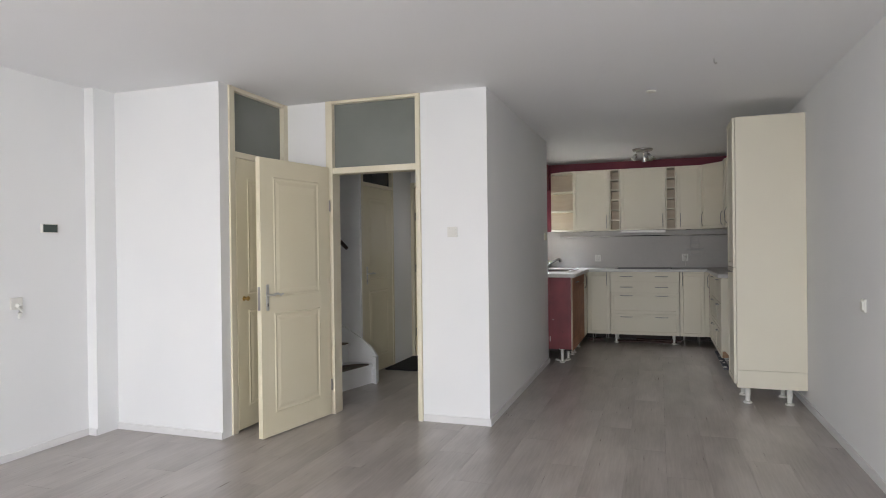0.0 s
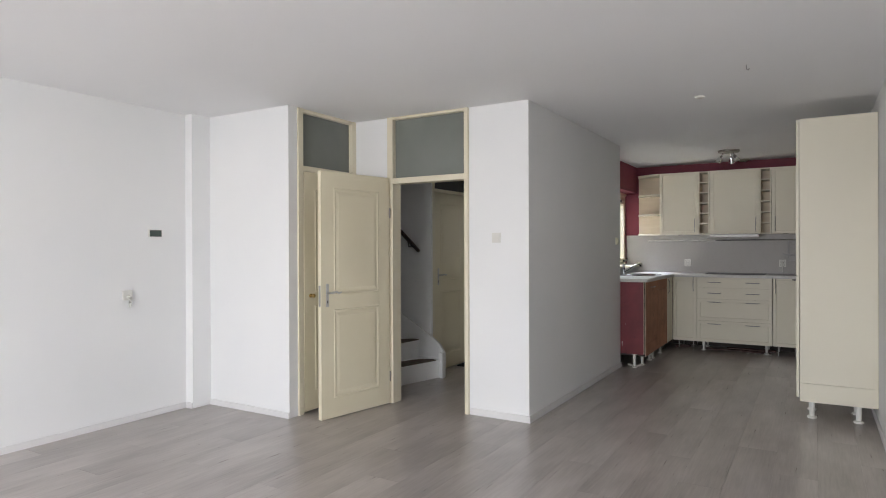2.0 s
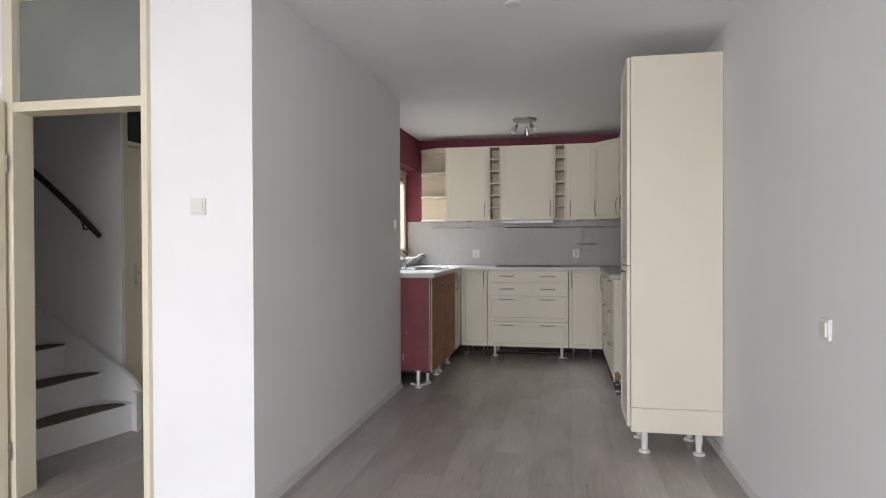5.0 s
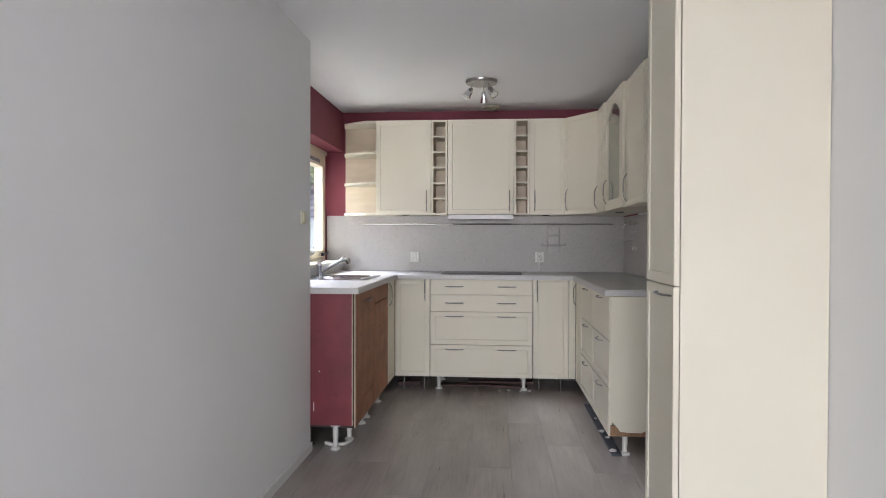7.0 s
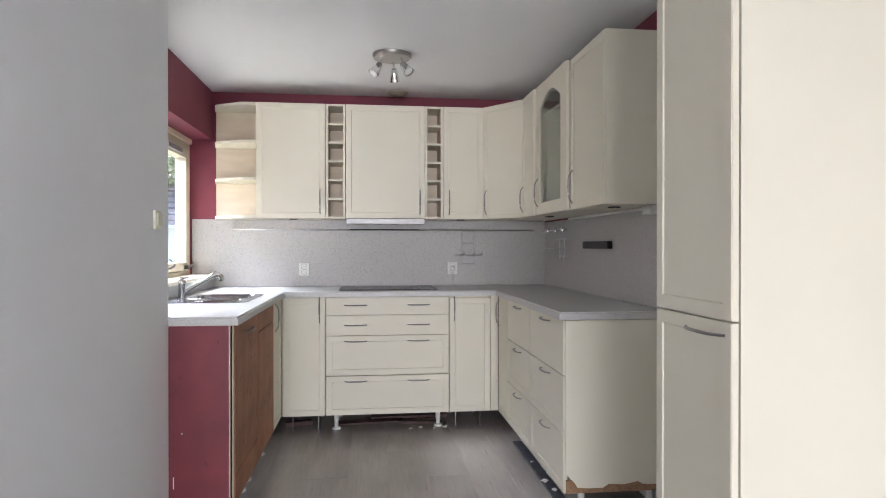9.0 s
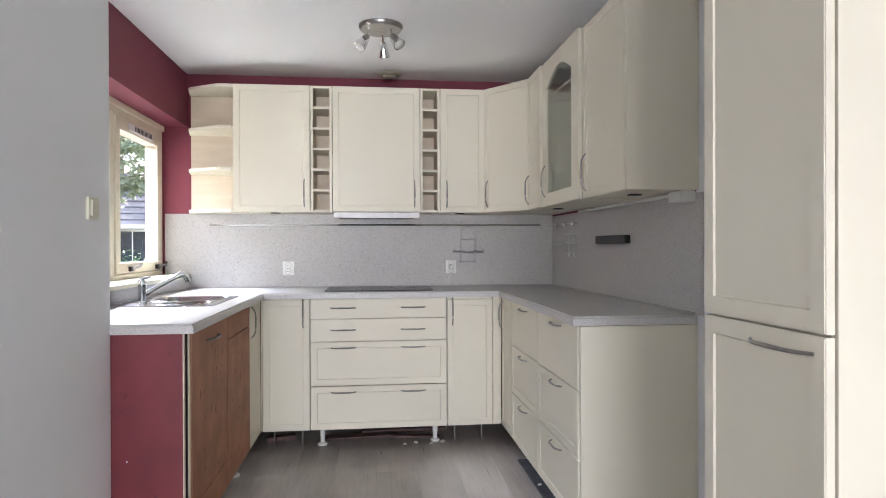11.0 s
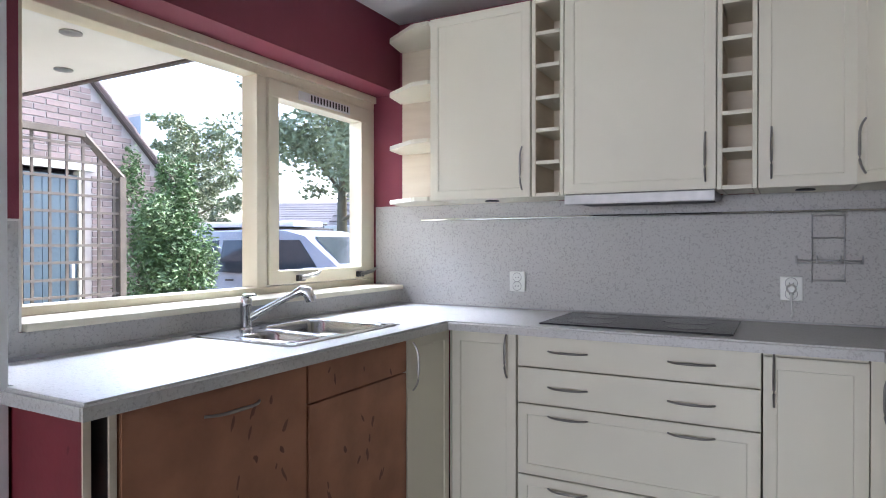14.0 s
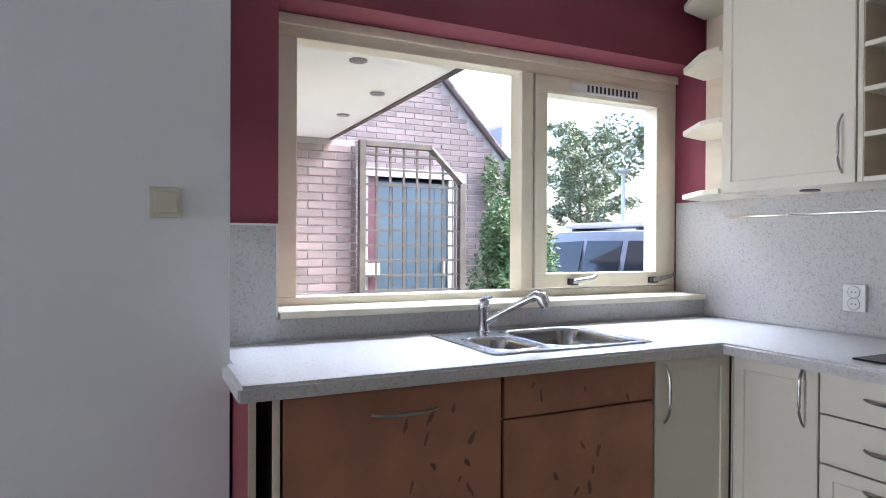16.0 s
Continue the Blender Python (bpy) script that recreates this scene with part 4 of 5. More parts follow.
for y in (0.18, -0.02, -0.20):
    part("bracket", tube(bmesh.new(), [(0, y, 0), (-0.035, y, 0)], 0.009), CHROME, side_rail, smooth=True)
    part("clamp", lathe(bmesh.new(), [(0.012, -0.018), (0.014, -0.012), (0.014, 0.012), (0.010, 0.018)], Matrix.Translation((-0.035, y, 0)), 14), CHROME, side_rail, smooth=True)
hanging = thing("wire_shelf", pose(XR - 0.012, 9.13, 1.345), "small chrome wire shelf hanging on the side wall", "wire rack", "wire racks on the wall")
for y in (-0.10, 0.02):
    part("upright_wire", tube(bmesh.new(), [(-0.014, y, 0.075), (-0.012, y, 0.06), (-0.012, y, 0.0), (-0.012, y, -0.075)], 0.003), WIRE, hanging, smooth=True)
    part("foot_cap", lathe(bmesh.new(), [(0.007, -0.085), (0.008, -0.07), (0.005, -0.06)], Matrix.Translation((-0.012, y, 0)), 10), PLASTIC, hanging)
for z, x in ((0.07, -0.012), (-0.06, -0.012), (0.0, -0.012), (0.0, -0.10)):
    part("cross_wire", tube(bmesh.new(), [(x, -0.15, z), (x, 0.0, z), (x, 0.10, z)], 0.0045), WIRE, hanging, smooth=True)
for y in (-0.15, -0.07, 0.02, 0.10):
    part("shelf_wire", tube(bmesh.new(), [(-0.012, y, 0.0), (-0.06, y, -0.003), (-0.10, y, 0.0), (-0.115, y, 0.02)], 0.0035), WIRE, hanging, smooth=True)
solid("black_holder", box(bmesh.new(), XR - 0.045, XR - 0.0125, 8.12, 8.57, 1.345, 1.393, 0.006), BLACK, "black magnetic holder bar on the splashback", "holder")


# ---- sockets and switches ----
def socket(m, label, double=True, material=PLASTIC, plug=False):
    """A plate on a wall; it looks to -y."""
    root = thing("wall_socket", m, label, "socket", "wall sockets")
    h = 0.08 if not double else 0.1
    part("plate", box(bmesh.new(), -0.041, 0.041, -0.018, 0, -h / 2, h / 2, 0.004), material, root)
    for z in ((0.022, -0.022) if double else (0.0,)):
        part("socket_rim", lathe(bmesh.new(), [(0.021, -0.003), (0.021, 0.002), (0.018, 0.002), (0.016, 0.0006)], pose(0, -0.018, z, 90, 0, 0), 20), material, root, "recessed round socket")
        # Grey ring paints the shade round the recessed socket.
        part("socket_shadow", lathe(bmesh.new(), [(0.0235, -0.001), (0.0235, 0.0003), (0.0212, 0.0003)], pose(0, -0.018, z, 90, 0, 0), 24), SHADEGREY, root, "grey ring painted as shade round the socket")
        for dx in (-0.007, 0.007):
            part("contact", lathe(bmesh.new(), [(0.0025, 0), (0.0025, 0.003)], pose(dx, -0.018, z, 90, 0, 0), 8), BLACK, root)
    if plug:
        part("plug", lathe(bmesh.new(), [(0.019, 0), (0.019, 0.02), (0.012, 0.035)], pose(0, -0.02, 0.0, 90, 0, 0), 16), material, root, smooth=True)
        part("cord", tube(bmesh.new(), [(0, -0.045, -0.01), (0, -0.04, -0.05), (0.005, -0.02, -0.1), (0.0, -0.01, -0.115)], 0.004), material, root, smooth=True)
    return root


def switch(m, label, s=0.08, material=IVORY):
    root = thing("light_switch", m, label, "switch", "light switches")
    part("plate", box(bmesh.new(), -s / 2, s / 2, -0.012, 0, -s / 2, s / 2, 0.003), material, root)
    part("rocker", box(bmesh.new(), -s * 0.34, s * 0.34, -0.019, -0.010, -s * 0.34, s * 0.34, 0.002), material, root)
    return root


socket(pose(-0.785, YB - 0.012, 1.175), "white double wall socket on the splashback")
socket(pose(0.418, YB - 0.012, 1.18), "white double wall socket with a plugged-in adapter", plug=True)
switch(pose(XR, 4.45, 0.99, 0, 0, -90), "white blank wall plate on the white wall", 0.078, PLASTIC)
switch(pose(XK, 7.255, 1.472, 0, 0, 90), "ivory light switch at the kitchen entrance")
switch(pose(-1.452, YBAY, 1.487), "white light switch beside the hall door", material=PLASTIC)
therm = thing("thermostat", pose(XL, 3.335, 1.535, 0, 0, 90), "small room thermostat with a dark display", "thermostat")
part("case", box(bmesh.new(), -0.062, 0.062, -0.02, 0, -0.032, 0.032, 0.004), PLASTIC, therm)
part("display", box(bmesh.new(), -0.054, 0.054, -0.0225, -0.019, -0.027, 0.027, 0.002), surface("green_grey_display", (0.06, 0.085, 0.075), (0.05, 0.07, 0.06), 5, 0.2), therm, "dark green-grey display")
tv = thing("aerial_socket", pose(XL, 3.09, 1.01, 0, 0, 90), "white aerial wall socket with a plugged-in cable end", "socket")
part("plate", box(bmesh.new(), -0.04, 0.04, -0.015, 0, -0.02, 0.06, 0.003), PLASTIC, tv)
part("plug", tube(bmesh.new(), [(0, -0.015, 0.01), (0, -0.04, 0.0), (0.0, -0.045, -0.04), (0.005, -0.03, -0.075)], [0.014, 0.016, 0.013, 0.009], 10), PLASTIC, tv, smooth=True)

# ---- on the ceiling ----
spot = thing("ceiling_spotlight", pose(-0.118, 8.47, H), "round chrome ceiling lamp with three swivel spots", "ceiling lamp")
part("disc", lathe(bmesh.new(), [(0.125, 0), (0.125, -0.012), (0.115, -0.026), (0.05, -0.03)], seg=36), STEEL, spot, "brushed round ceiling plate", True)
for a, lean in ((200, 35), (320, 40), (80, 25)):
    c, s = math.cos(radians(a)), math.sin(radians(a))
    arm = part("arm", tube(bmesh.new(), [(0.07 * c, 0.07 * s, -0.028), (0.08 * c, 0.08 * s, -0.06), (0.085 * c, 0.085 * s, -0.075)], 0.006), CHROME, spot, smooth=True)
    mm = Matrix.Translation((0.085 * c, 0.085 * s, -0.075)) @ Euler((0, radians(-lean), radians(a))).to_matrix().to_4x4()
    part("lamp_head", lathe(bmesh.new(), [(0.012, 0.012), (0.02, 0.0), (0.026, -0.035), (0.034, -0.065), (0.036, -0.075), (0.03, -0.072)], mm, 20), CHROME, arm, "chrome cone lamp head", True)
    part("bulb", lathe(bmesh.new(), [(0.029, -0.0715), (0.018, -0.078), (0.004, -0.081)], mm, 16), PLASTIC, arm, "unlit white bulb", True)
VENTWHITE = surface("yellowed_plastic", (0.50, 0.46, 0.37), (0.44, 0.40, 0.32), 8, 0.5)
vent = thing("ceiling_vent", pose(-0.043, 9.44, H), "round yellowed ceiling vent valve", "vent")
part("ring", lathe(bmesh.new(), [(0.085, 0), (0.085, -0.008), (0.06, -0.02), (0.055, -0.012)], seg=28), VENTWHITE, vent, smooth=True)
part("valve", lathe(bmesh.new(), [(0.048, -0.012), (0.048, -0.024), (0.03, -0.034), (0.008, -0.036)], seg=28), VENTWHITE, vent, smooth=True)
solid("ceiling_hook", tube(bmesh.new(), [(0.415, 4.56, H), (0.415, 4.56, H - 0.025), (0.425, 4.56, H - 0.035), (0.432, 4.56, H - 0.025)], 0.003), STEEL, "small metal hook in the ceiling", "hook")
solid("ceiling_rose", lathe(bmesh.new(), [(0.04, 0), (0.04, -0.008), (0.025, -0.014)], pose(0.015, 5.32, H), 20), PLASTIC, "small round white ceiling cover plate", "cover plate", smooth=True)

# loose rubble and boards left under the cabinets
# Board colour is darkened to include the shade beneath the cabinets.
RUBBLE = surface("shaded_red_brown_board", (0.15, 0.085, 0.075), (0.09, 0.055, 0.05), 18, 0.8, bump=0.4)
for k, (x, y, w, d, a) in enumerate([(-0.25, 9.32, 0.5, 0.10, 6), (0.12, 9.25, 0.34, 0.05, -8), (0.05, 9.42, 0.6, 0.09, 2), (-0.8, 9.3, 0.2, 0.06, 15)]):
    bm = box(bmesh.new(), -w / 2, w / 2, -d / 2, d / 2, 0.0, 0.012 + 0.006 * k, 0.003)
    solid("loose_board", bm, RUBBLE, "loose piece of plinth board lying under the cabinets", "board", "loose boards", m=pose(x, y, 0.0005, 0, 0, a))
solid("loose_pipe", tube(bmesh.new(), [(-1.1, 7.52, 0.02), (-1.05, 7.50, 0.014), (-0.98, 7.52, 0.014), (-0.95, 7.60, 0.014)], 0.012), PLASTIC, "short white pipe end under the cabinets", "pipe", smooth=True)

# ---- kitchen window ----
win = thing("window_1", pose(-1.72, 8.63, SILL), "cream painted timber kitchen window with two panes", "window", kind="structure")
WY0, WY1 = 7.612 - 8.63, YB - 8.63


def wbox(y0, y1, z0, z1, x0=-0.05, x1=0.045, bevel=0.004):
    return box(bmesh.new(), x0, x1, y0, y1, z0 - SILL, z1 - SILL, bevel)


part("bottom_rail", wbox(WY0, WY1, SILL - 0.02, 1.168), TRIM, win)
part("head_rail", wbox(WY0, WY1, 2.122, HEAD), TRIM, win)
part("head_bead", wbox(WY0, WY1, 2.165, HEAD - 0.002, 0.045, 0.062, 0.004), TRIM, win)
part("stile", wbox(WY0, WY0 + 0.102, 1.168, 2.122), TRIM, win)
part("stile", wbox(WY1 - 0.05, WY1, 1.168, 2.122), TRIM, win)
MY = 8.692 - 8.63
part("mullion", wbox(MY, MY + 0.06, 1.168, 2.122), TRIM, win)
sash = part("sash", wbox(MY + 0.064, WY1 - 0.055, 1.175, 1.238, -0.03, 0.055, 0.003), TRIM, win, "cream opening sash")
part("sash_top", wbox(MY + 0.064, WY1 - 0.055, 2.04, 2.118, -0.03, 0.055, 0.003), TRIM, sash)
part("sash_stile", wbox(MY + 0.064, MY + 0.128, 1.238, 2.04, -0.03, 0.055, 0.003), TRIM, sash)
part("sash_stile", wbox(WY1 - 0.135, WY1 - 0.055, 1.238, 2.04, -0.03, 0.055, 0.003), TRIM, sash)
pane = part("pane", wbox(WY0 + 0.097, MY + 0.005, 1.163, 2.127, -0.004, 0.002, 0), CLEAR, win)
pane2 = part("pane", wbox(MY + 0.123, WY1 - 0.13, 1.233, 2.045, 0.008, 0.014, 0), CLEAR, sash)
pane.visible_shadow = pane2.visible_shadow = False
vg = part("vent_grille", wbox(MY + 0.26, MY + 0.66, 2.058, 2.103, 0.054, 0.064, 0.003), SKIRT, sash, "grey window vent grille")
for k in range(13):
    y = MY + 0.34 + 0.024 * k
    part("vent_slot", wbox(y, y + 0.011, 2.065, 2.096, 0.0635, 0.0655, 0), BLACK, vg)
for y in (MY + 0.24, MY + 0.72):
    st = part("window_catch", wbox(y, y + 0.05, 1.185, 1.215, 0.055, 0.075, 0.003), BLACK, sash, "dark metal window stay")
    part("catch_arm", tube(bmesh.new(), [(0.07, y + 0.02, 1.20 - SILL), (0.082, y + 0.06, 1.206 - SILL), (0.085, y + 0.12, 1.215 - SILL), (0.085, y + 0.145, 1.230 - SILL)], [0.011, 0.011, 0.010, 0.007]), STEEL, st, smooth=True)
solid("window_sill", box(bmesh.new(), -1.674, XW + 0.032, 7.613, YB - 0.013, SILL - 0.024, SILL, 0.004), TRIM, "cream painted wooden window sill", "sill", kind="structure")

# Dark strips added on the walls to paint the shade under the base cabinets.
structure("under_cabinet_shade", [(-1.45, XR - 0.004, YB - 0.006, YB - 0.0005, 0, 0.135), (XW + 0.0005, XW + 0.006, 7.53, YB - 0.007, 0, 0.135)], VOID, "dark strip added under the base cabinets to stand for shade", "wall")


# rubbish left on the floor under the cabinets
def scrap(name, m, r, flat, material, label, category, seed, group=""):
    """A small crumpled or broken piece."""
    k = random.Random(seed)
    bm = bmesh.new()
    bmesh.ops.create_icosphere(bm, subdivisions=2, radius=r)
    for v in bm.verts:
        q = k.uniform(0.55, 1.25)
        v.co = Vector((v.co.x * q, v.co.y * q, max(v.co.z * q * flat, -r * flat * 0.6)))
    low = min(v.co.z for v in bm.verts)
    bmesh.ops.translate(bm, verts=bm.verts, vec=(0, 0, -low))
    return solid(name, bm, material, label, category, group, m=m)


scrap("crumpled_foil", pose(-1.21, 7.47, 0.0005), 0.05, 0.45, FOIL, "crumpled silver foil on the floor under the panel", "foil", 3)
for n, (sx, sy, sr) in enumerate(((0.735, 7.53, 0.022), (0.75, 7.80, 0.016), (0.73, 7.93, 0.02), (0.74, 8.25, 0.013), (0.04, 9.10, 0.014), (0.12, 9.13, 0.018), (0.22, 9.10, 0.012), (0.30, 9.12, 0.02))):
    scrap("plaster_crumb", pose(sx, sy, 0.0005 if n > 3 else 0.0165, 0, 0, 40 * n), sr, 0.4, PLASTIC, "pale crumb of plaster on the floor under the cabinets", "debris", 20 + n, "plaster crumbs")
strip = thing("loose_plinth_strip", pose(0.72, 7.48, 0.0005), "dark loose plinth strip lying under the drawer cabinets", "plinth strip")
part("board", box(bmesh.new(), 0, 0.06, 0, 1.2, 0, 0.015, 0.002), surface("dark_blue_grey_board", (0.10, 0.105, 0.13), (0.06, 0.062, 0.075), 14, 0.5), strip)

# garden window behind the walk
gw = thing("window_2", pose(-0.62, YF - 0.1, 0.22), "wide garden window of the living room", "window", kind="structure")
for x in (-1.78, -0.62, 0.60, 1.72):
    part("stile", box(bmesh.new(), x - 0.0, x + 0.06, -0.04, 0.04, 0.0, 2.23, 0.003), TRIM, gw)
for z in (0.0, 2.17):
    part("rail", box(bmesh.new(), -1.78, 1.78, -0.038, 0.038, z, z + 0.06, 0.003), TRIM, gw)

# ---- outside the kitchen window ----
GZ = -0.125
BRICK = surface("weathered_red_brick", (0.25, 0.20, 0.185), (0.185, 0.148, 0.137), 6, 0.85, bump=0.5, bump_scale=90, vary=0.22)
MORTAR = surface("grey_mortar", (0.36, 0.34, 0.315), (0.30, 0.285, 0.265), 12, 0.9, bump=0.4)
GREENWOOD = surface("weathered_trellis_wood", (0.13, 0.115, 0.09), (0.09, 0.082, 0.065), 8, 0.8, bump=0.3)
BLUEDOOR = surface("blue_grey_door_paint", (0.07, 0.115, 0.14), (0.06, 0.10, 0.125), 3, 0.45)
TILE = surface("dark_roof_tile", (0.13, 0.10, 0.095), (0.09, 0.075, 0.07), 5, 0.8, bump=0.4)
ROOFTILE = surface("grey_roof_tile", (0.19, 0.185, 0.185), (0.14, 0.135, 0.135), 5, 0.75, bump=0.4)
SOFFIT = surface("white_soffit_board", (0.78, 0.78, 0.76), (0.73, 0.73, 0.71), 2, 0.6)
LEAF = surface("green_leaf", (0.075, 0.15, 0.05), (0.12, 0.20, 0.075), 3, 0.5)
LEAF2 = surface("pale_green_leaf", (0.25, 0.29, 0.17), (0.18, 0.22, 0.12), 2, 0.55)
BARK = surface("grey_green_bark", (0.20, 0.18, 0.12), (0.13, 0.12, 0.085), 9, 0.9, bump=0.7, bump_scale=30, stretch=(1, 1, 0.3))
GROUNDM = surface("paving_and_grass", (0.16, 0.155, 0.13), (0.10, 0.13, 0.06), 0.15, 0.9, bump=0.3)
ASPHALT = surface("asphalt", (0.055, 0.055, 0.057), (0.045, 0.045, 0.046), 3, 0.9, bump=0.4)
VAN = surface("blue_grey_car_paint", (0.33, 0.38, 0.44), (0.31, 0.355, 0.41), 2, 0.25, 0.15)
CARGLASS = surface("dark_car_glass", (0.035, 0.045, 0.05), (0.03, 0.04, 0.045), 2, 0.06)
RUBBER = surface("black_rubber", (0.02, 0.02, 0.02), (0.03, 0.03, 0.03), 10, 0.8)

bm = bmesh.new()
bm.faces.new([bm.verts.new(v) for v in ((-900, -900, GZ), (900, -900, GZ), (900, 900, GZ), (-900, 900, GZ))])
solid("ground", bm, GROUNDM, "paved yard and grass around the house", "ground", kind="structure")
structure("road", [(-60, 30, 17.5, 22.5, GZ, GZ + 0.012)], ASPHALT, "grey asphalt street beyond the yard", "road")

# garage with a brick gable
GX = -5.75
gar = thing("garage", pose(GX, 9.5, GZ), "brick garage with a pitched tiled roof and blue door", "garage")
G0 = Matrix.Translation((-GX, -9.5, -GZ))


def gpart(name, bm, material, parent, label="", smooth=False):
    bm.transform(G0)
    return part(name, bm, material, parent, label, smooth)


GC, RIDGE, EAVE, HALF = 9.57, 3.93, 2.095, 1.773
DY0, DY1, DZ = 9.40, 10.42, 2.10
bm = bmesh.new()
for (y0, y1, z0, z1) in ((5.5, GC - HALF, GZ, 2.15), (GC - HALF, DY0, GZ, EAVE), (DY1, GC + HALF, GZ, EAVE), (DY0, DY1, DZ, EAVE)):
    box(bm, GX - 0.25, GX - 0.008, y0, y1, z0, z1)
tri = [(GC - HALF, EAVE), (GC + HALF, EAVE), (GC, RIDGE)]
lo, hi = [bm.verts.new((GX - 0.25, y, z)) for y, z in tri], [bm.verts.new((GX - 0.008, y, z)) for y, z in tri]
bm.faces.new(lo), bm.faces.new(hi)
for k in range(3):
    bm.faces.new((lo[k], lo[(k + 1) % 3], hi[(k + 1) % 3], hi[k]))
gwall = gpart("wall", bm, MORTAR, gar, "brick wall with grey joints")
gpart("side_wall", box(bmesh.new(), GX - 4.5, GX - 0.25, GC + HALF - 0.25, GC + HALF - 0.02, GZ, EAVE), BRICK, gar)
gpart("rear_wall", box(bmesh.new(), GX - 4.5, GX - 4.3, 5.5, GC + HALF - 0.26, GZ, EAVE), BRICK, gar)
for s in (-1, 1):
    bm = bmesh.new()
    q = [(GC, RIDGE), (GC + s * (HALF + 0.1), EAVE - 0.10)]
    nrm = Vector((s * (RIDGE - EAVE), HALF)).normalized() * 0.05
    pts = [q[0], q[1], (q[1][0] + nrm.x, q[1][1] + nrm.y), (q[0][0], q[0][1] + 0.072)]
    a, b = [bm.verts.new((GX - 4.6, y, z)) for y, z in pts], [bm.verts.new((GX + 0.05, y, z)) for y, z in pts]
    bm.faces.new(a), bm.faces.new(b)
    for k in range(4):
        bm.faces.new((a[k], a[(k + 1) % 4], b[(k + 1) % 4], b[k]))
    roof = gpart("roof", bm, TILE, gar, "dark tiled roof slope")
    for k in range(7):
        u0, u1 = k / 7, (k + 1.1) / 7
        y0, z0, y1, z1 = GC + s * (HALF + 0.1) * u0, RIDGE + 0.072 - (RIDGE - EAVE + 0.10) * u0, GC + s * (HALF + 0.1) * u1, RIDGE + 0.072 - (RIDGE - EAVE + 0.10) * u1
        bm = bmesh.new()
        tube(bm, [(GX + 0.03, y0, z0 - 0.03), (GX + 0.03, y1, z1 - 0.015)], 0.035, 8)
        gpart("verge_tile", bm, TILE, roof, smooth=True)
rw = gpart("roof_window", box(bmesh.new(), GX - 0.85, GX - 0.25, GC + HALF - 0.12, GC + HALF - 0.08, 2.2, 2.86, 0.004), SOFFIT, gar, "white roof window tilted open")
for k in (0, 1):
    gpart("pane", box(bmesh.new(), GX - 0.82 + 0.29 * k, GX - 0.55 + 0.29 * k, GC + HALF - 0.126, GC + HALF - 0.12, 2.26, 2.82), surface("pale_blue_glass", (0.45, 0.6, 0.68), (0.4, 0.55, 0.63), 3, 0.15), rw)
gdoor = gpart("door", box(bmesh.new(), GX - 0.10, GX - 0.05, DY0 + 0.12, DY1 - 0.05, GZ + 0.02, DZ - 0.05, 0.003), BLUEDOOR, gar, "blue-grey painted garage door")
for k in range(5):
    y = DY0 + 0.125 + k * 0.168
    gpart("board", box(bmesh.new(), GX - 0.05, GX - 0.042, y, y + 0.162, GZ + 0.04, DZ - 0.07, 0.002), BLUEDOOR, gdoor)
gpart("door_handle", box(bmesh.new(), GX - 0.042, GX - 0.01, DY1 - 0.13, DY1 - 0.10, 1.02, 1.17, 0.004), PLASTIC, gdoor, "pale metal door handle")
gpart("door_frame", box(bmesh.new(), GX - 0.12, GX - 0.02, DY0 + 0.002, DY0 + 0.12, GZ, DZ, 0.003), surface("dark_red_frame_paint", (0.12, 0.05, 0.06), (0.1, 0.04, 0.05), 4, 0.6), gar, "dark red side panel of the door frame")
gpart("door_frame", box(bmesh.new(), GX - 0.12, GX - 0.02, DY1 - 0.05, DY1 - 0.002, GZ, DZ, 0.003), TRIM, gar)
gpart("letter_box", box(bmesh.new(), GX + 0.004, GX + 0.10, DY0 - 0.09, DY0 + 0.10, 1.02, 1.16, 0.008), PLASTIC, gar, "small pale letter box beside the door")
gpart("lintel", box(bmesh.new(), GX - 0.2, GX + 0.012, DY0 - 0.1, DY1 + 0.1, DZ, DZ + 0.09, 0.004), SOFFIT, gar, "pale concrete lintel")

# brick wall of the storage under the canopy
SX, SY = -4.02, 8.70
store = thing("brick_store_wall", pose(SX, 8.1, GZ), "brick store wall carrying the end of the canopy", "wall", kind="structure")
bm = box(bmesh.new(), -0.22, -0.008, -0.5, SY - 8.1 - 0.006, 0, 2.166 - GZ)
swall = part("wall", bm, MORTAR, store, "grey mortar behind the bricks")

# canopy between house and garage
can = thing("canopy", pose(-2.94, 7.95, 2.168), "flat white canopy with small recessed lights", "canopy")
part("soffit", box(bmesh.new(), -1.16, 1.16, -0.54, 0.54, 0, 0.05), SOFFIT, can)
part("fascia", box(bmesh.new(), -1.16, 1.16, 0.54, 0.57, -0.010, 0.24, 0.003), TILE, can, "dark roof edge")
part("roof_deck", box(bmesh.new(), -1.16, 1.16, -0.54, 0.54, 0.05, 0.24), TILE, can)
for x, y in ((0.42, 0.38), (-0.20, 0.38), (0.95, 0.10), (0.42, -0.12), (-0.20, -0.12)):
    part("downlight", lathe(bmesh.new(), [(0.04, -0.006), (0.04, 0.0), (0.025, 0.0), (0.022, -0.002)], Matrix.Translation((x, y, -0.001)), 20), STEEL, can, "small round steel downlight", True)
structure("wall_house_outside", [(-1.905, -1.9, 7.63, 7.70, 0, 2.6), (XL - 0.2, -1.71, 7.62, 7.64, 2.19, 2.6)], MORTAR, "outer wall of the house", "wall")

# trellis with a sloped corner
tr = thing("trellis", pose(-3.97, 9.16, GZ), "weathered wooden garden trellis with a cut-off corner", "trellis")
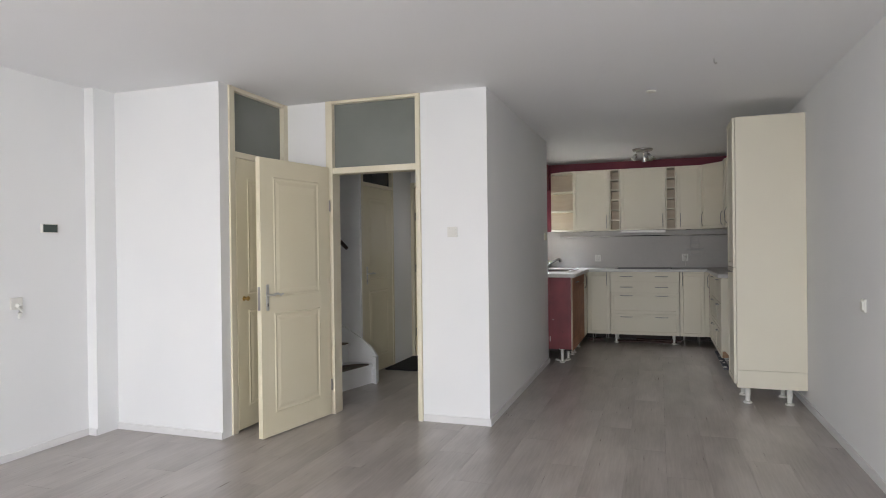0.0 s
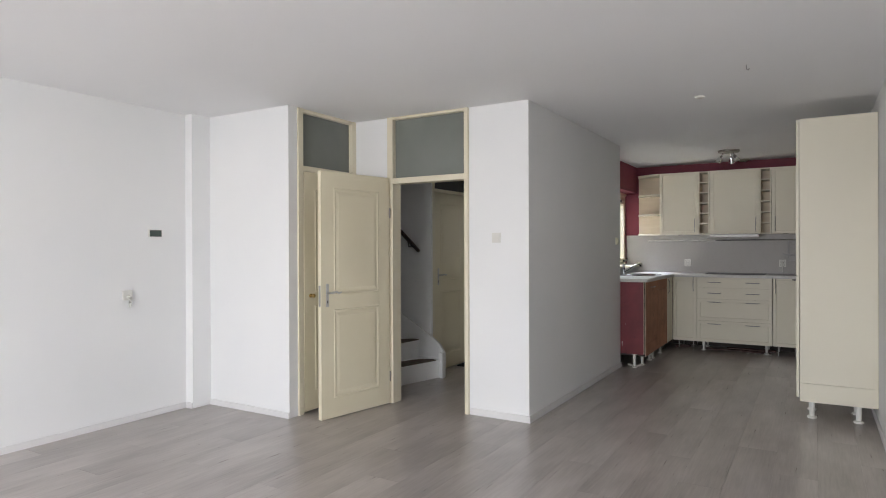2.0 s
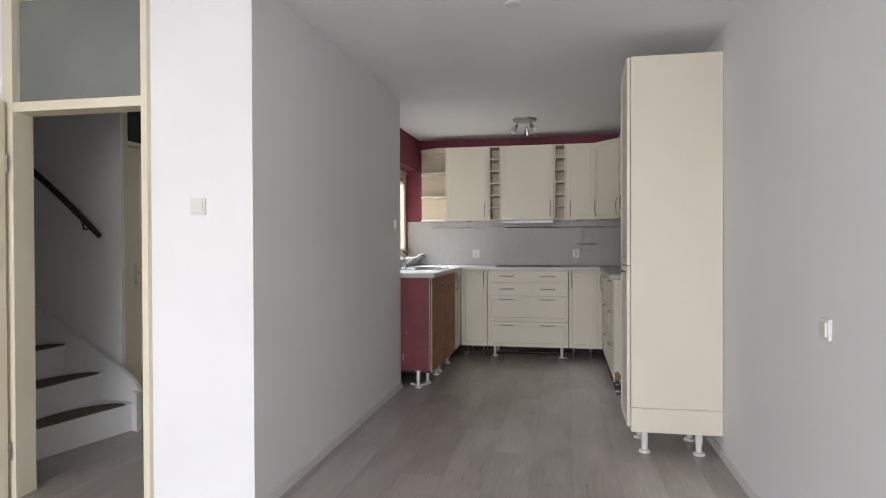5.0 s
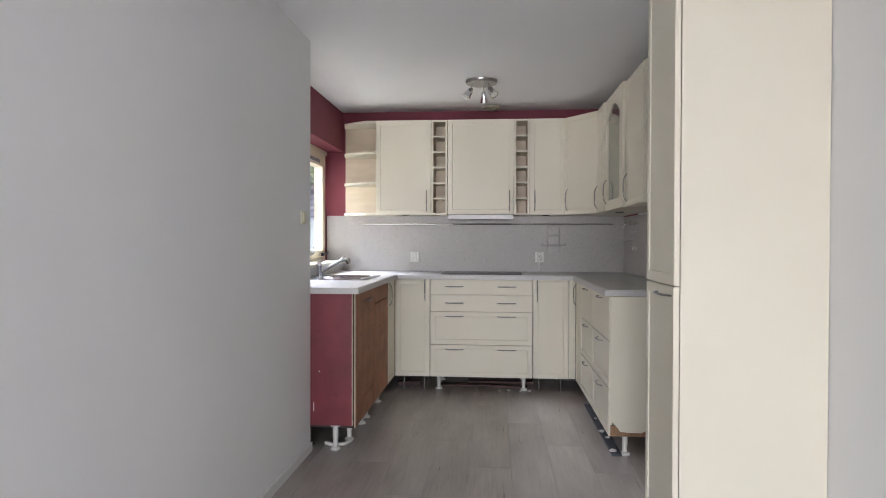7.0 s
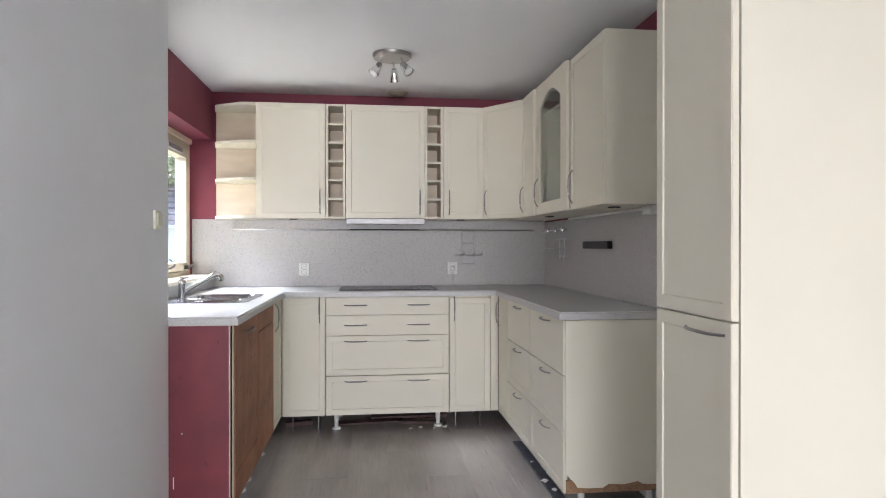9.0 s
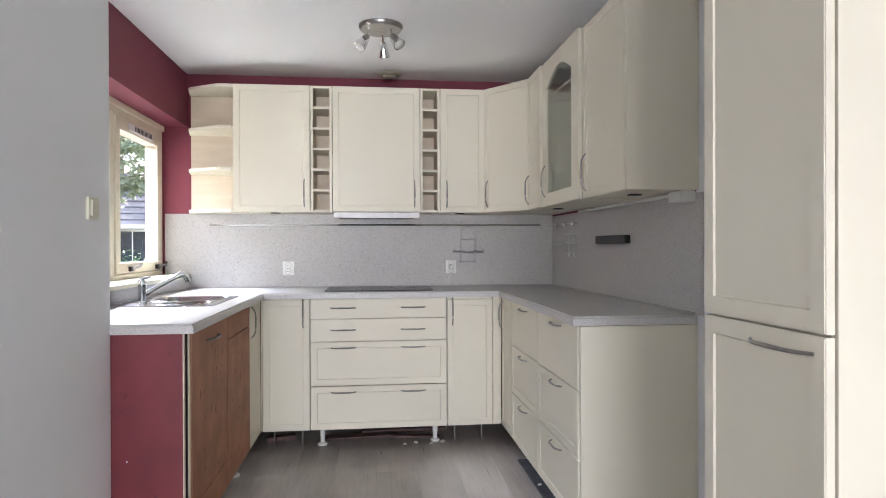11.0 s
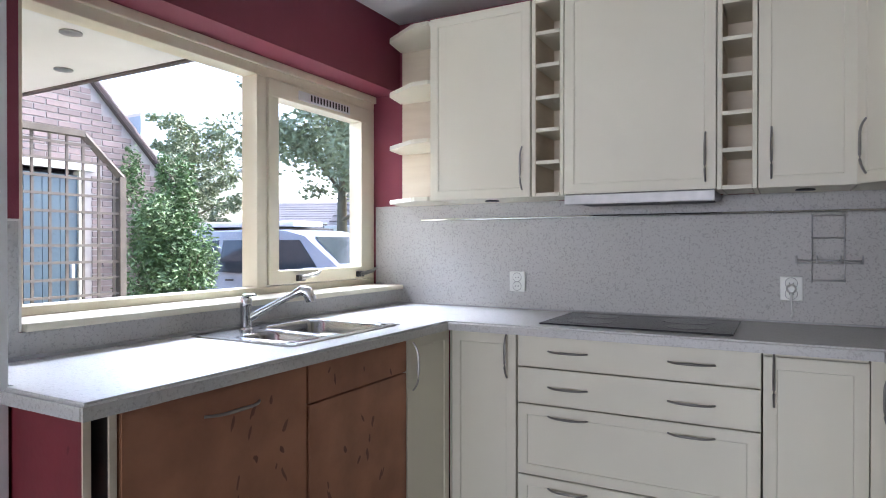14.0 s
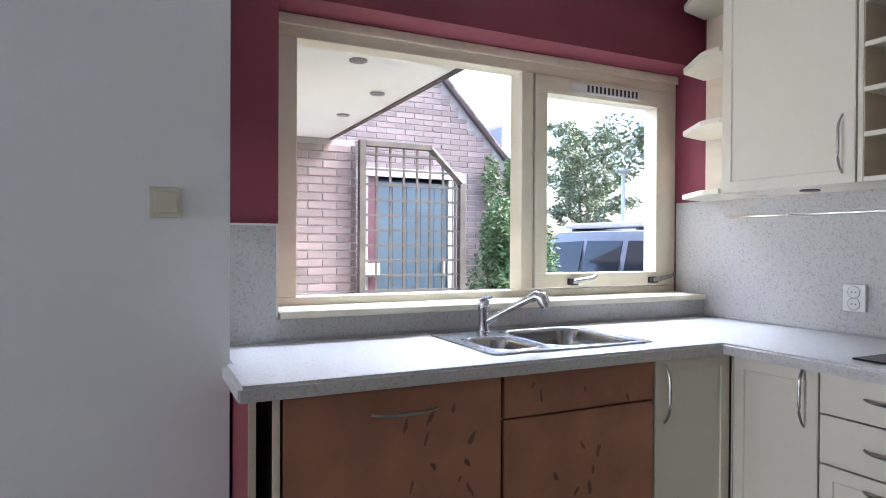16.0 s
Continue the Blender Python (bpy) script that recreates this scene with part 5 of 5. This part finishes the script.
TY0, TY1, TYS, TZ, TZS = -0.43, 0.435, 0.155, 2.165 - GZ, 1.865 - GZ
for y, top in ((TY0, TZ), (TY1, TZS)):
    part("post", box(bmesh.new(), -0.03, 0.03, y - 0.025, y + 0.025, 0, top, 0.004), GREENWOOD, tr)
part("top_rail", box(bmesh.new(), -0.028, 0.028, TY0 + 0.025, TYS, TZ - 0.045, TZ, 0.004), GREENWOOD, tr)
bm = tube(bmesh.new(), [(0, TYS - 0.01, TZ - 0.022), (0, TY1 + 0.01, TZS - 0.01)], 0.03, 4)
part("slope_rail", bm, GREENWOOD, tr)
y = TY0 + 0.12
while y < TY1 - 0.05:
    top = TZ if y < TYS else TZ - (TZ - TZS) * (y - TYS) / (TY1 - TYS)
    part("upright_lath", box(bmesh.new(), -0.009, 0.001, y - 0.009, y + 0.009, 0.25, top - 0.02), GREENWOOD, tr)
    y += 0.115
z = 0.3
while z < TZ - 0.06:
    y1 = TY1 if z < TZS else TYS + (TY1 - TYS) * (TZ - z) / (TZ - TZS)
    part("cross_lath", box(bmesh.new(), 0.001, 0.011, TY0, y1, z - 0.009, z + 0.009), GREENWOOD, tr)
    z += 0.118


def leaves(bm, centre, radius, n, size, r, flat=1.0, power=0.5):
    """Leaves in clumps: each a folded pair of triangles."""
    for _ in range(n):
        d = Vector((r.gauss(0, 1), r.gauss(0, 1), r.gauss(0, 1))).normalized() * (r.random() ** power)
        p = Vector(centre) + Vector((d.x * radius[0], d.y * radius[1], d.z * radius[2]))
        e = Euler((r.uniform(-1.2, 1.2), r.uniform(-1.2, 1.2), r.uniform(0, 6.28))).to_matrix()
        s = size * r.uniform(0.6, 1.3)
        q = [bm.verts.new(p + e @ Vector(v)) for v in ((0, -s, 0), (s * 0.45, 0, s * 0.15), (0, s, 0), (-s * 0.45, 0, s * 0.15))]
        bm.faces.new((q[0], q[1], q[2])), bm.faces.new((q[0], q[2], q[3]))


def raw(name, bm, material, parent, label=""):
    me = bpy.data.meshes.new(name)
    bm.to_mesh(me)
    bm.free()
    me.materials.append(material)
    ob = new(name, me)
    ob.parent = parent
    return tagged(ob, label)


def shrub(name, x, y, label, clumps, n, size, seed, material=LEAF):
    r = random.Random(seed)
    root = thing(name, pose(x, y, GZ), label, "bush")
    bm = bmesh.new()
    for k in range(7):
        a = r.uniform(0, 6.28)
        tube(bm, [(0, 0, 0), (0.15 * math.cos(a), 0.15 * math.sin(a), 0.7), (0.3 * math.cos(a), 0.3 * math.sin(a), 1.4)], [0.025, 0.018, 0.008], 6)
    part("stem", bm, BARK, root)
    bm = bmesh.new()
    for c, rad, k in clumps:
        leaves(bm, c, rad, int(n * k), size, r)
    raw("foliage", bm, material, root, "dense green leaves")


shrub("bush", -4.62, 10.5, "dense green evergreen bush beside the garage", [((0, -0.02, 0.85), (0.46, 0.46, 0.85), 1.0), ((0.05, 0.12, 1.35), (0.36, 0.34, 0.45), 0.5), ((0.0, -0.12, 1.62), (0.24, 0.22, 0.35), 0.22), ((0.0, 0.17, 1.95), (0.13, 0.14, 0.42), 0.12), ((-0.05, 0.0, 2.1), (0.08, 0.08, 0.28), 0.04)], 8500, 0.026, 3)
shrub("climbing_ivy", -5.66, 11.0, "ivy climbing the brick gable", [((0, 0.05, 1.6), (0.08, 0.34, 0.5), 0.3), ((0, -0.12, 2.2), (0.06, 0.14, 0.36), 0.22), ((0, 0.25, 1.7), (0.1, 0.24, 0.55), 0.4)], 2400, 0.026, 4)


def tree(x, y, h, r0, crown, label, seed, n=5200, size=0.10, material=LEAF2, first=0.35):
    r = random.Random(seed)
    root = thing("tree", pose(x, y, GZ), label, "tree", "street trees")
    bm = bmesh.new()
    lean = r.uniform(-0.2, 0.2)
    tube(bm, [(lean * k / 5, 0.1 * math.sin(k), h * 0.85 * k / 5) for k in range(6)], [r0 * (1 - 0.16 * k) for k in range(6)], 12)
    tips = []
    for k in range(13):
        z = h * (first + (0.9 - first) * k / 13)
        a = k * 2.4 + r.uniform(-0.4, 0.4)
        ln = crown * r.uniform(0.6, 1.0) * (1.15 - 0.5 * k / 13)
        mid = (0.5 * ln * math.cos(a), 0.5 * ln * math.sin(a), z + 0.22 * ln)
        tip = (ln * math.cos(a), ln * math.sin(a), z + 0.32 * ln)
        tube(bm, [(lean * z / h, 0, z), mid, tip], [r0 * 0.32, r0 * 0.18, r0 * 0.05], 6)
        tips += [(mid, 0.6), (tip, 1.0)]
    part("trunk", bm, BARK, root, "grey-green tapered trunk with limbs", True)
    bm = bmesh.new()
    for (c, w) in tips:
        for j in range(4):
            o = (c[0] + r.uniform(-0.5, 0.5) * crown * 0.5, c[1] + r.uniform(-0.5, 0.5) * crown * 0.5, c[2] + r.uniform(-0.35, 0.5) * crown * 0.4)
            s = crown * r.uniform(0.12, 0.26)
            leaves(bm, o, (s, s, s * 0.7), int(n * w / 90), size, r, power=0.4)
    raw("crown", bm, material, root, "uneven crown of many small leaves")


tree(-8.4, 20.0, 9.0, 0.19, 3.1, "tall street tree with a pale trunk and loose crown", 11, 15000, 0.10, first=0.24)
tree(-11.5, 21.9, 9.2, 0.20, 3.1, "leafy street tree beside the parked van", 17, 15000, 0.10, first=0.24)
tree(-13.2, 27.0, 9.5, 0.24, 3.2, "tall street tree with a loose green crown", 12, 5500, 0.13)
tree(-16.7, 20.9, 5.2, 0.10, 1.3, "slender young street tree", 13, 5000, 0.085)
tree(-10.2, 31.0, 9.0, 0.22, 3.4, "broad street tree behind the parked cars", 15, 7000, 0.14)
tree(-24.0, 27.0, 8.0, 0.2, 2.6, "street tree farther down the road", 16, 5000, 0.14)

# street lamp
lamp = thing("street_lamp", pose(-11.72, 18.3, GZ), "slim white street lamp post", "street lamp")
part("post", lathe(bmesh.new(), [(0.09, 0), (0.085, 0.9), (0.06, 1.0), (0.05, 3.3)], seg=14), SOFFIT, lamp, smooth=True)
part("lantern", lathe(bmesh.new(), [(0.05, 3.3), (0.2, 3.36), (0.21, 3.40), (0.1, 3.46), (0.02, 3.47)], seg=16), PLASTIC, lamp, smooth=True)


# ---- parked cars ----
def car(name, m, label, L, Hc, material, rack=False):
    """A people carrier; x runs from its rear (0) to its nose (L), near side at y 0."""
    root = thing(name, m, label, "car", "parked cars")
    Wd = 1.78
    side = [(0.05, 0.35), (0.0, 0.75), (0.03, 1.1), (0.22, Hc - 0.12), (0.45, Hc), (L * 0.52, Hc), (L * 0.60, Hc - 0.08), (L * 0.78, 1.06), (L * 0.93, 0.9), (L - 0.03, 0.72), (L, 0.42), (L - 0.1, 0.28), (0.2, 0.26)]
    bm = bmesh.new()
    rows = []
    for y, tuck in ((0.0, 0.0), (0.05, 0.0), (Wd - 0.05, 0.0), (Wd, 0.0)):
        rows.append([bm.verts.new((x, y + (max(0, z - 0.95) * 0.22 if y < Wd / 2 else -max(0, z - 0.95) * 0.22), z if 0 < y - 0.01 < Wd - 0.02 else z - 0.02 * (z > 1.2))) for x, z in side])
    for a, b in zip(rows, rows[1:]):
        for k in range(len(side)):
            bm.faces.new((a[k], a[(k + 1) % len(side)], b[(k + 1) % len(side)], b[k]))
    bm.faces.new(rows[0][::-1]), bm.faces.new(rows[-1])
    body = part("body", bm, material, root, smooth=True)
    def glass(pts, lab):
        bm = bmesh.new()
        f = [bm.verts.new((x, max(0, z - 0.95) * 0.22 - 0.008, z)) for x, z in pts]
        bm.faces.new(f)
        g = [bm.verts.new((v.co.x, v.co.y + 0.012, v.co.z)) for v in f]
        bm.faces.new(g[::-1])
        for k in range(len(f)):
            bm.faces.new((f[k], g[k], g[(k + 1) % len(f)], f[(k + 1) % len(f)]))
        part("side_window", bm, CARGLASS, root, lab)
    t, b = Hc - 0.16, 1.05
    glass([(0.28, b), (L * 0.24, b), (L * 0.24, t), (0.4, t - 0.03)], "dark tinted rear side window")
    glass([(L * 0.26, b), (L * 0.43, b), (L * 0.43, t), (L * 0.26, t)], "dark side window")
    glass([(L * 0.455, b), (L * 0.69, b), (L * 0.585, t), (L * 0.455, t)], "dark front side window")
    bm = bmesh.new()
    xa, za, xb, zb = L * 0.615, Hc - 0.12, L * 0.765, 1.08
    off = 0.012
    f = [bm.verts.new(v) for v in ((xa + off, 0.28, za + off), (xb + off, 0.12, zb + off), (xb + off, Wd - 0.12, zb + off), (xa + off, Wd - 0.28, za + off))]
    bm.faces.new(f)
    part("windscreen", bm, CARGLASS, root, "sloping windscreen")
    for x in (0.82, L - 0.85):
        for y in (0.0, Wd - 0.2):
            w = part("wheel", lathe(bmesh.new(), [(0.2, 0.0), (0.29, 0.0), (0.315, 0.03), (0.315, 0.17), (0.29, 0.2), (0.2, 0.2)], pose(x, y + 0.2, 0.315, 90, 0, 0), 28), RUBBER, root, smooth=True)
            part("rim", lathe(bmesh.new(), [(0.06, -0.002), (0.2, 0.004), (0.205, 0.01), (0.2, 0.19), (0.06, 0.202)], pose(x, y + 0.2, 0.315, 90, 0, 0), 20), STEEL, w, smooth=True)
    mir = part("mirror", box(bmesh.new(), L * 0.655, L * 0.70, -0.22, -0.02, 1.0, 1.16, 0.03), material, root, "wing mirror", True)
    for z, x in ((0.92, L * 0.30), (0.92, L * 0.48)):
        part("door_handle", box(bmesh.new(), x, x + 0.17, -0.025, 0.0, z, z + 0.03, 0.006), BLACK, root)
    part("headlight", box(bmesh.new(), L - 0.30, L - 0.08, -0.004, 0.10, 0.66, 0.82, 0.02), CLEAR, root)
    part("tail_light", box(bmesh.new(), -0.005, 0.10, -0.004, 0.08, 0.75, 1.15, 0.02), RED, root)
    if rack:
        for x in (0.7, L * 0.46):
            part("roof_bar", box(bmesh.new(), x, x + 0.06, 0.25, Wd - 0.25, Hc, Hc + 0.05, 0.01), BLACK, root)
        part("roof_box", box(bmesh.new(), 0.45, L * 0.53, 0.30, 1.0, Hc + 0.05, Hc + 0.14, 0.03), SOFFIT, root, "flat pale roof box")
    return root


car("car", pose(-8.8, 13.65, GZ, 0, 0, 0), "blue-grey people carrier with a flat roof box, parked", 4.9, 1.72, VAN, True)
car("car", pose(-17.5, 16.6, GZ, 0, 0, 4), "dark grey estate car, parked in the street", 4.4, 1.5, surface("dark_grey_car_paint", (0.05, 0.055, 0.06), (0.045, 0.05, 0.055), 2, 0.25, 0.3))


# ---- houses beyond the street ----
def house(x, y, w, d, eave, ridge, label, turn=0, wallm=BRICK, windows=3, storeys=1):
    root = thing("house", pose(x, y, GZ, 0, 0, turn), label, "house", "houses across the street")
    bm = bmesh.new()
    box(bm, 0, w, 0, d, 0, eave)
    for xx in (0.0, w - 0.2):
        tri = [(0, eave), (d, eave), (d / 2, ridge)]
        a, b = [bm.verts.new((xx, p, q)) for p, q in tri], [bm.verts.new((xx + 0.2, p, q)) for p, q in tri]
        bm.faces.new(a), bm.faces.new(b)
        for k in range(3):
            bm.faces.new((a[k], a[(k + 1) % 3], b[(k + 1) % 3], b[k]))
    part("wall", bm, wallm, root)
    rows = 9
    for s in (0, 1):
        for k in range(rows):
            u0, u1 = k / rows, (k + 1) / rows
            y0, y1 = (-0.3 + (d / 2 + 0.3) * u0, -0.3 + (d / 2 + 0.3) * u1)
            z0, z1 = (eave - 0.2 + (ridge - eave + 0.2) * u0, eave - 0.2 + (ridge - eave + 0.2) * u1)
            if s:
                y0, y1 = d - y0, d - y1
            bm = bmesh.new()
            q = [bm.verts.new(v) for v in ((-0.2, y0, z0 + 0.07), (w + 0.2, y0, z0 + 0.07), (w + 0.2, y1, z1 + 0.02), (-0.2, y1, z1 + 0.02), (-0.2, y0, z0), (w + 0.2, y0, z0), (w + 0.2, y1, z1), (-0.2, y1, z1))]
            for ids in ((0, 1, 2, 3), (7, 6, 5, 4), (0, 4, 5, 1), (3, 2, 6, 7), (0, 3, 7, 4), (1, 5, 6, 2)):
                bm.faces.new([q[i] for i in ids])
            part("roof_course", bm, ROOFTILE, root)
    part("gutter", box(bmesh.new(), -0.2, w + 0.2, -0.4, -0.28, eave - 0.24, eave - 0.1, 0.02), SOFFIT, root, "white gutter board")
    for st in range(storeys):
        for k in range(windows):
            xx = w * (k + 0.5) / windows
            wd = part("window", box(bmesh.new(), xx - 0.6, xx + 0.6, -0.03, 0.02, 0.9 + 2.6 * st, 2.1 + 2.6 * st, 0.01), SOFFIT, root)
            for j in (0, 1):
                part("pane", box(bmesh.new(), xx - 0.53 + 0.55 * j, xx - 0.02 + 0.55 * j, -0.036, -0.02, 0.98 + 2.6 * st, 2.02 + 2.6 * st), CARGLASS, wd)


house(-15.5, 26.6, 8.5, 5, 2.35, 4.3, "low white-walled house with a dark tiled roof", 10, WHITE, 3)
house(-78, 84, 18, 9, 5.2, 8.8, "brick terraced house with a tiled roof", 20, BRICK, 5, 2)
house(-100, 48, 18, 9, 5.2, 8.8, "brick terraced house farther down the street", 55, BRICK, 5, 2)
house(-46, 98, 18, 9, 5.2, 8.8, "brick terraced house behind the trees", 5, BRICK, 5, 2)
bm = bmesh.new()
r = random.Random(21)
for k in range(46):
    leaves(bm, (-26 + k * 0.55, 23.6 + 0.4 * math.sin(k), 0.55 + 0.15 * math.sin(k * 1.7)), (0.5, 0.5, 0.65), 110, 0.07, r)
me = bpy.data.meshes.new("hedge")
bm.to_mesh(me)
bm.free()
me.materials.append(LEAF)
hd = new("hedge", me)
tagged(hd, "low green hedge along the street", "hedge", kind="stuff")

# ---- laminate boards ----
floor = thing("floor", Matrix(), "grey-taupe oak laminate floor boards", "floor", kind="structure")
PW, PL = 0.24, 1.38
board_meshes = {}


def board(x0, x1, y0, y1):
    key = (round(x1 - x0, 3), round(y1 - y0, 3))
    if key not in board_meshes:
        bm = bmesh.new()
        box(bm, 0, key[0] - 0.0006, 0, key[1] - 0.0006, -0.009, 0.0)
        top = [e for e in bm.edges if e.verts[0].co.z > -0.001 and e.verts[1].co.z > -0.001]
        bmesh.ops.bevel(bm, geom=top, offset=0.0006, segments=1, affect="EDGES")
        board_meshes[key] = finish("board", bm, FLOOR)
    ob = new("plank", board_meshes[key])
    ob.location = (x0, y0, 0)
    ob.parent = floor


row = 0
x = XL
while x < XR - 0.01:
    x1 = min(x + PW, XR)
    y = YF - (row * 0.47 % PL)
    while y < YB:
        a, b = max(y, YF), min(y + PL, YB if x > -1.72 else 7.5)
        if b - a > 0.02 and not (x > -1.6 and x1 < -1.2 and YBAY + 0.1 < a and b < YK - 0.1) and not (x1 < XW - 0.35 and a > 7.45):
            board(x, x1, a, b)
        y += PL
    x = x1
    row += 1

# ---- bricks of the garage gable and the wall under the canopy ----
def brick_mesh(w):
    return finish("brick", box(bmesh.new(), -0.10, 0.0, 0, w, 0, 0.05, 0.003), BRICK)


whole_brick, half_brick = brick_mesh(0.21), brick_mesh(0.10)
jit = random.Random(8)


def gable_fits(y0, y1, z):
    if z + 0.05 > min(RIDGE - 0.02 - abs(y - GC) * (RIDGE - EAVE) / HALF for y in (y0, y1)):
        return False
    over = 0.1 if z > DZ - 0.05 else 0.0
    return not (z < DZ + 0.09 and y1 > DY0 - over and y0 < DY1 + over)


def lay(parent, x, ys, top, fits, nearest):
    """Stretcher courses on a wall's face; the nearest are bricks of their own, the rest one mesh."""
    px0, py0, pz0 = parent.matrix_world.translation if not parent.parent else parent.parent.matrix_world.translation
    rest, count = bmesh.new(), 0
    for k in range(70):
        z = GZ + 0.006 + k * 0.0625
        y = ys[0] - (0.11 if k % 2 else 0.0)
        while y < ys[1] - 0.03 and z + 0.05 < top:
            spans = [(max(y, ys[0]), min(y + 0.21, ys[1]))]
            if not fits(*spans[0], z):
                spans = [(a, b) for a, b in ((y, y + 0.10), (y + 0.11, y + 0.21)) if a >= ys[0] and b <= ys[1] and fits(a, b, z)]
            for y0, y1 in spans:
                px = x + jit.uniform(-0.0015, 0.003)
                w = y1 - y0
                if nearest(y0, z) and count < 290 and (abs(w - 0.21) < 0.002 or abs(w - 0.10) < 0.002):
                    ob = new("brick", whole_brick if w > 0.15 else half_brick)
                    ob.parent = parent
                    ob.location = (px - px0, y0 - py0, z - pz0)
                    count += 1
                elif w > 0.02:
                    box(rest, px - 0.10 - px0, px - px0, y0 - py0, y1 - py0, z - pz0, z + 0.05 - pz0)
            y += 0.2225
    tagged(part("brick_rest", rest, BRICK, parent), "remaining bricks of the wall", kind="stuff")


lay(gwall, GX, (8.60, GC + HALF), RIDGE, gable_fits, lambda y, z: z > 1.3)
lay(swall, SX, (7.66, SY), 2.16, lambda y0, y1, z: True, lambda y, z: z > 0.85)
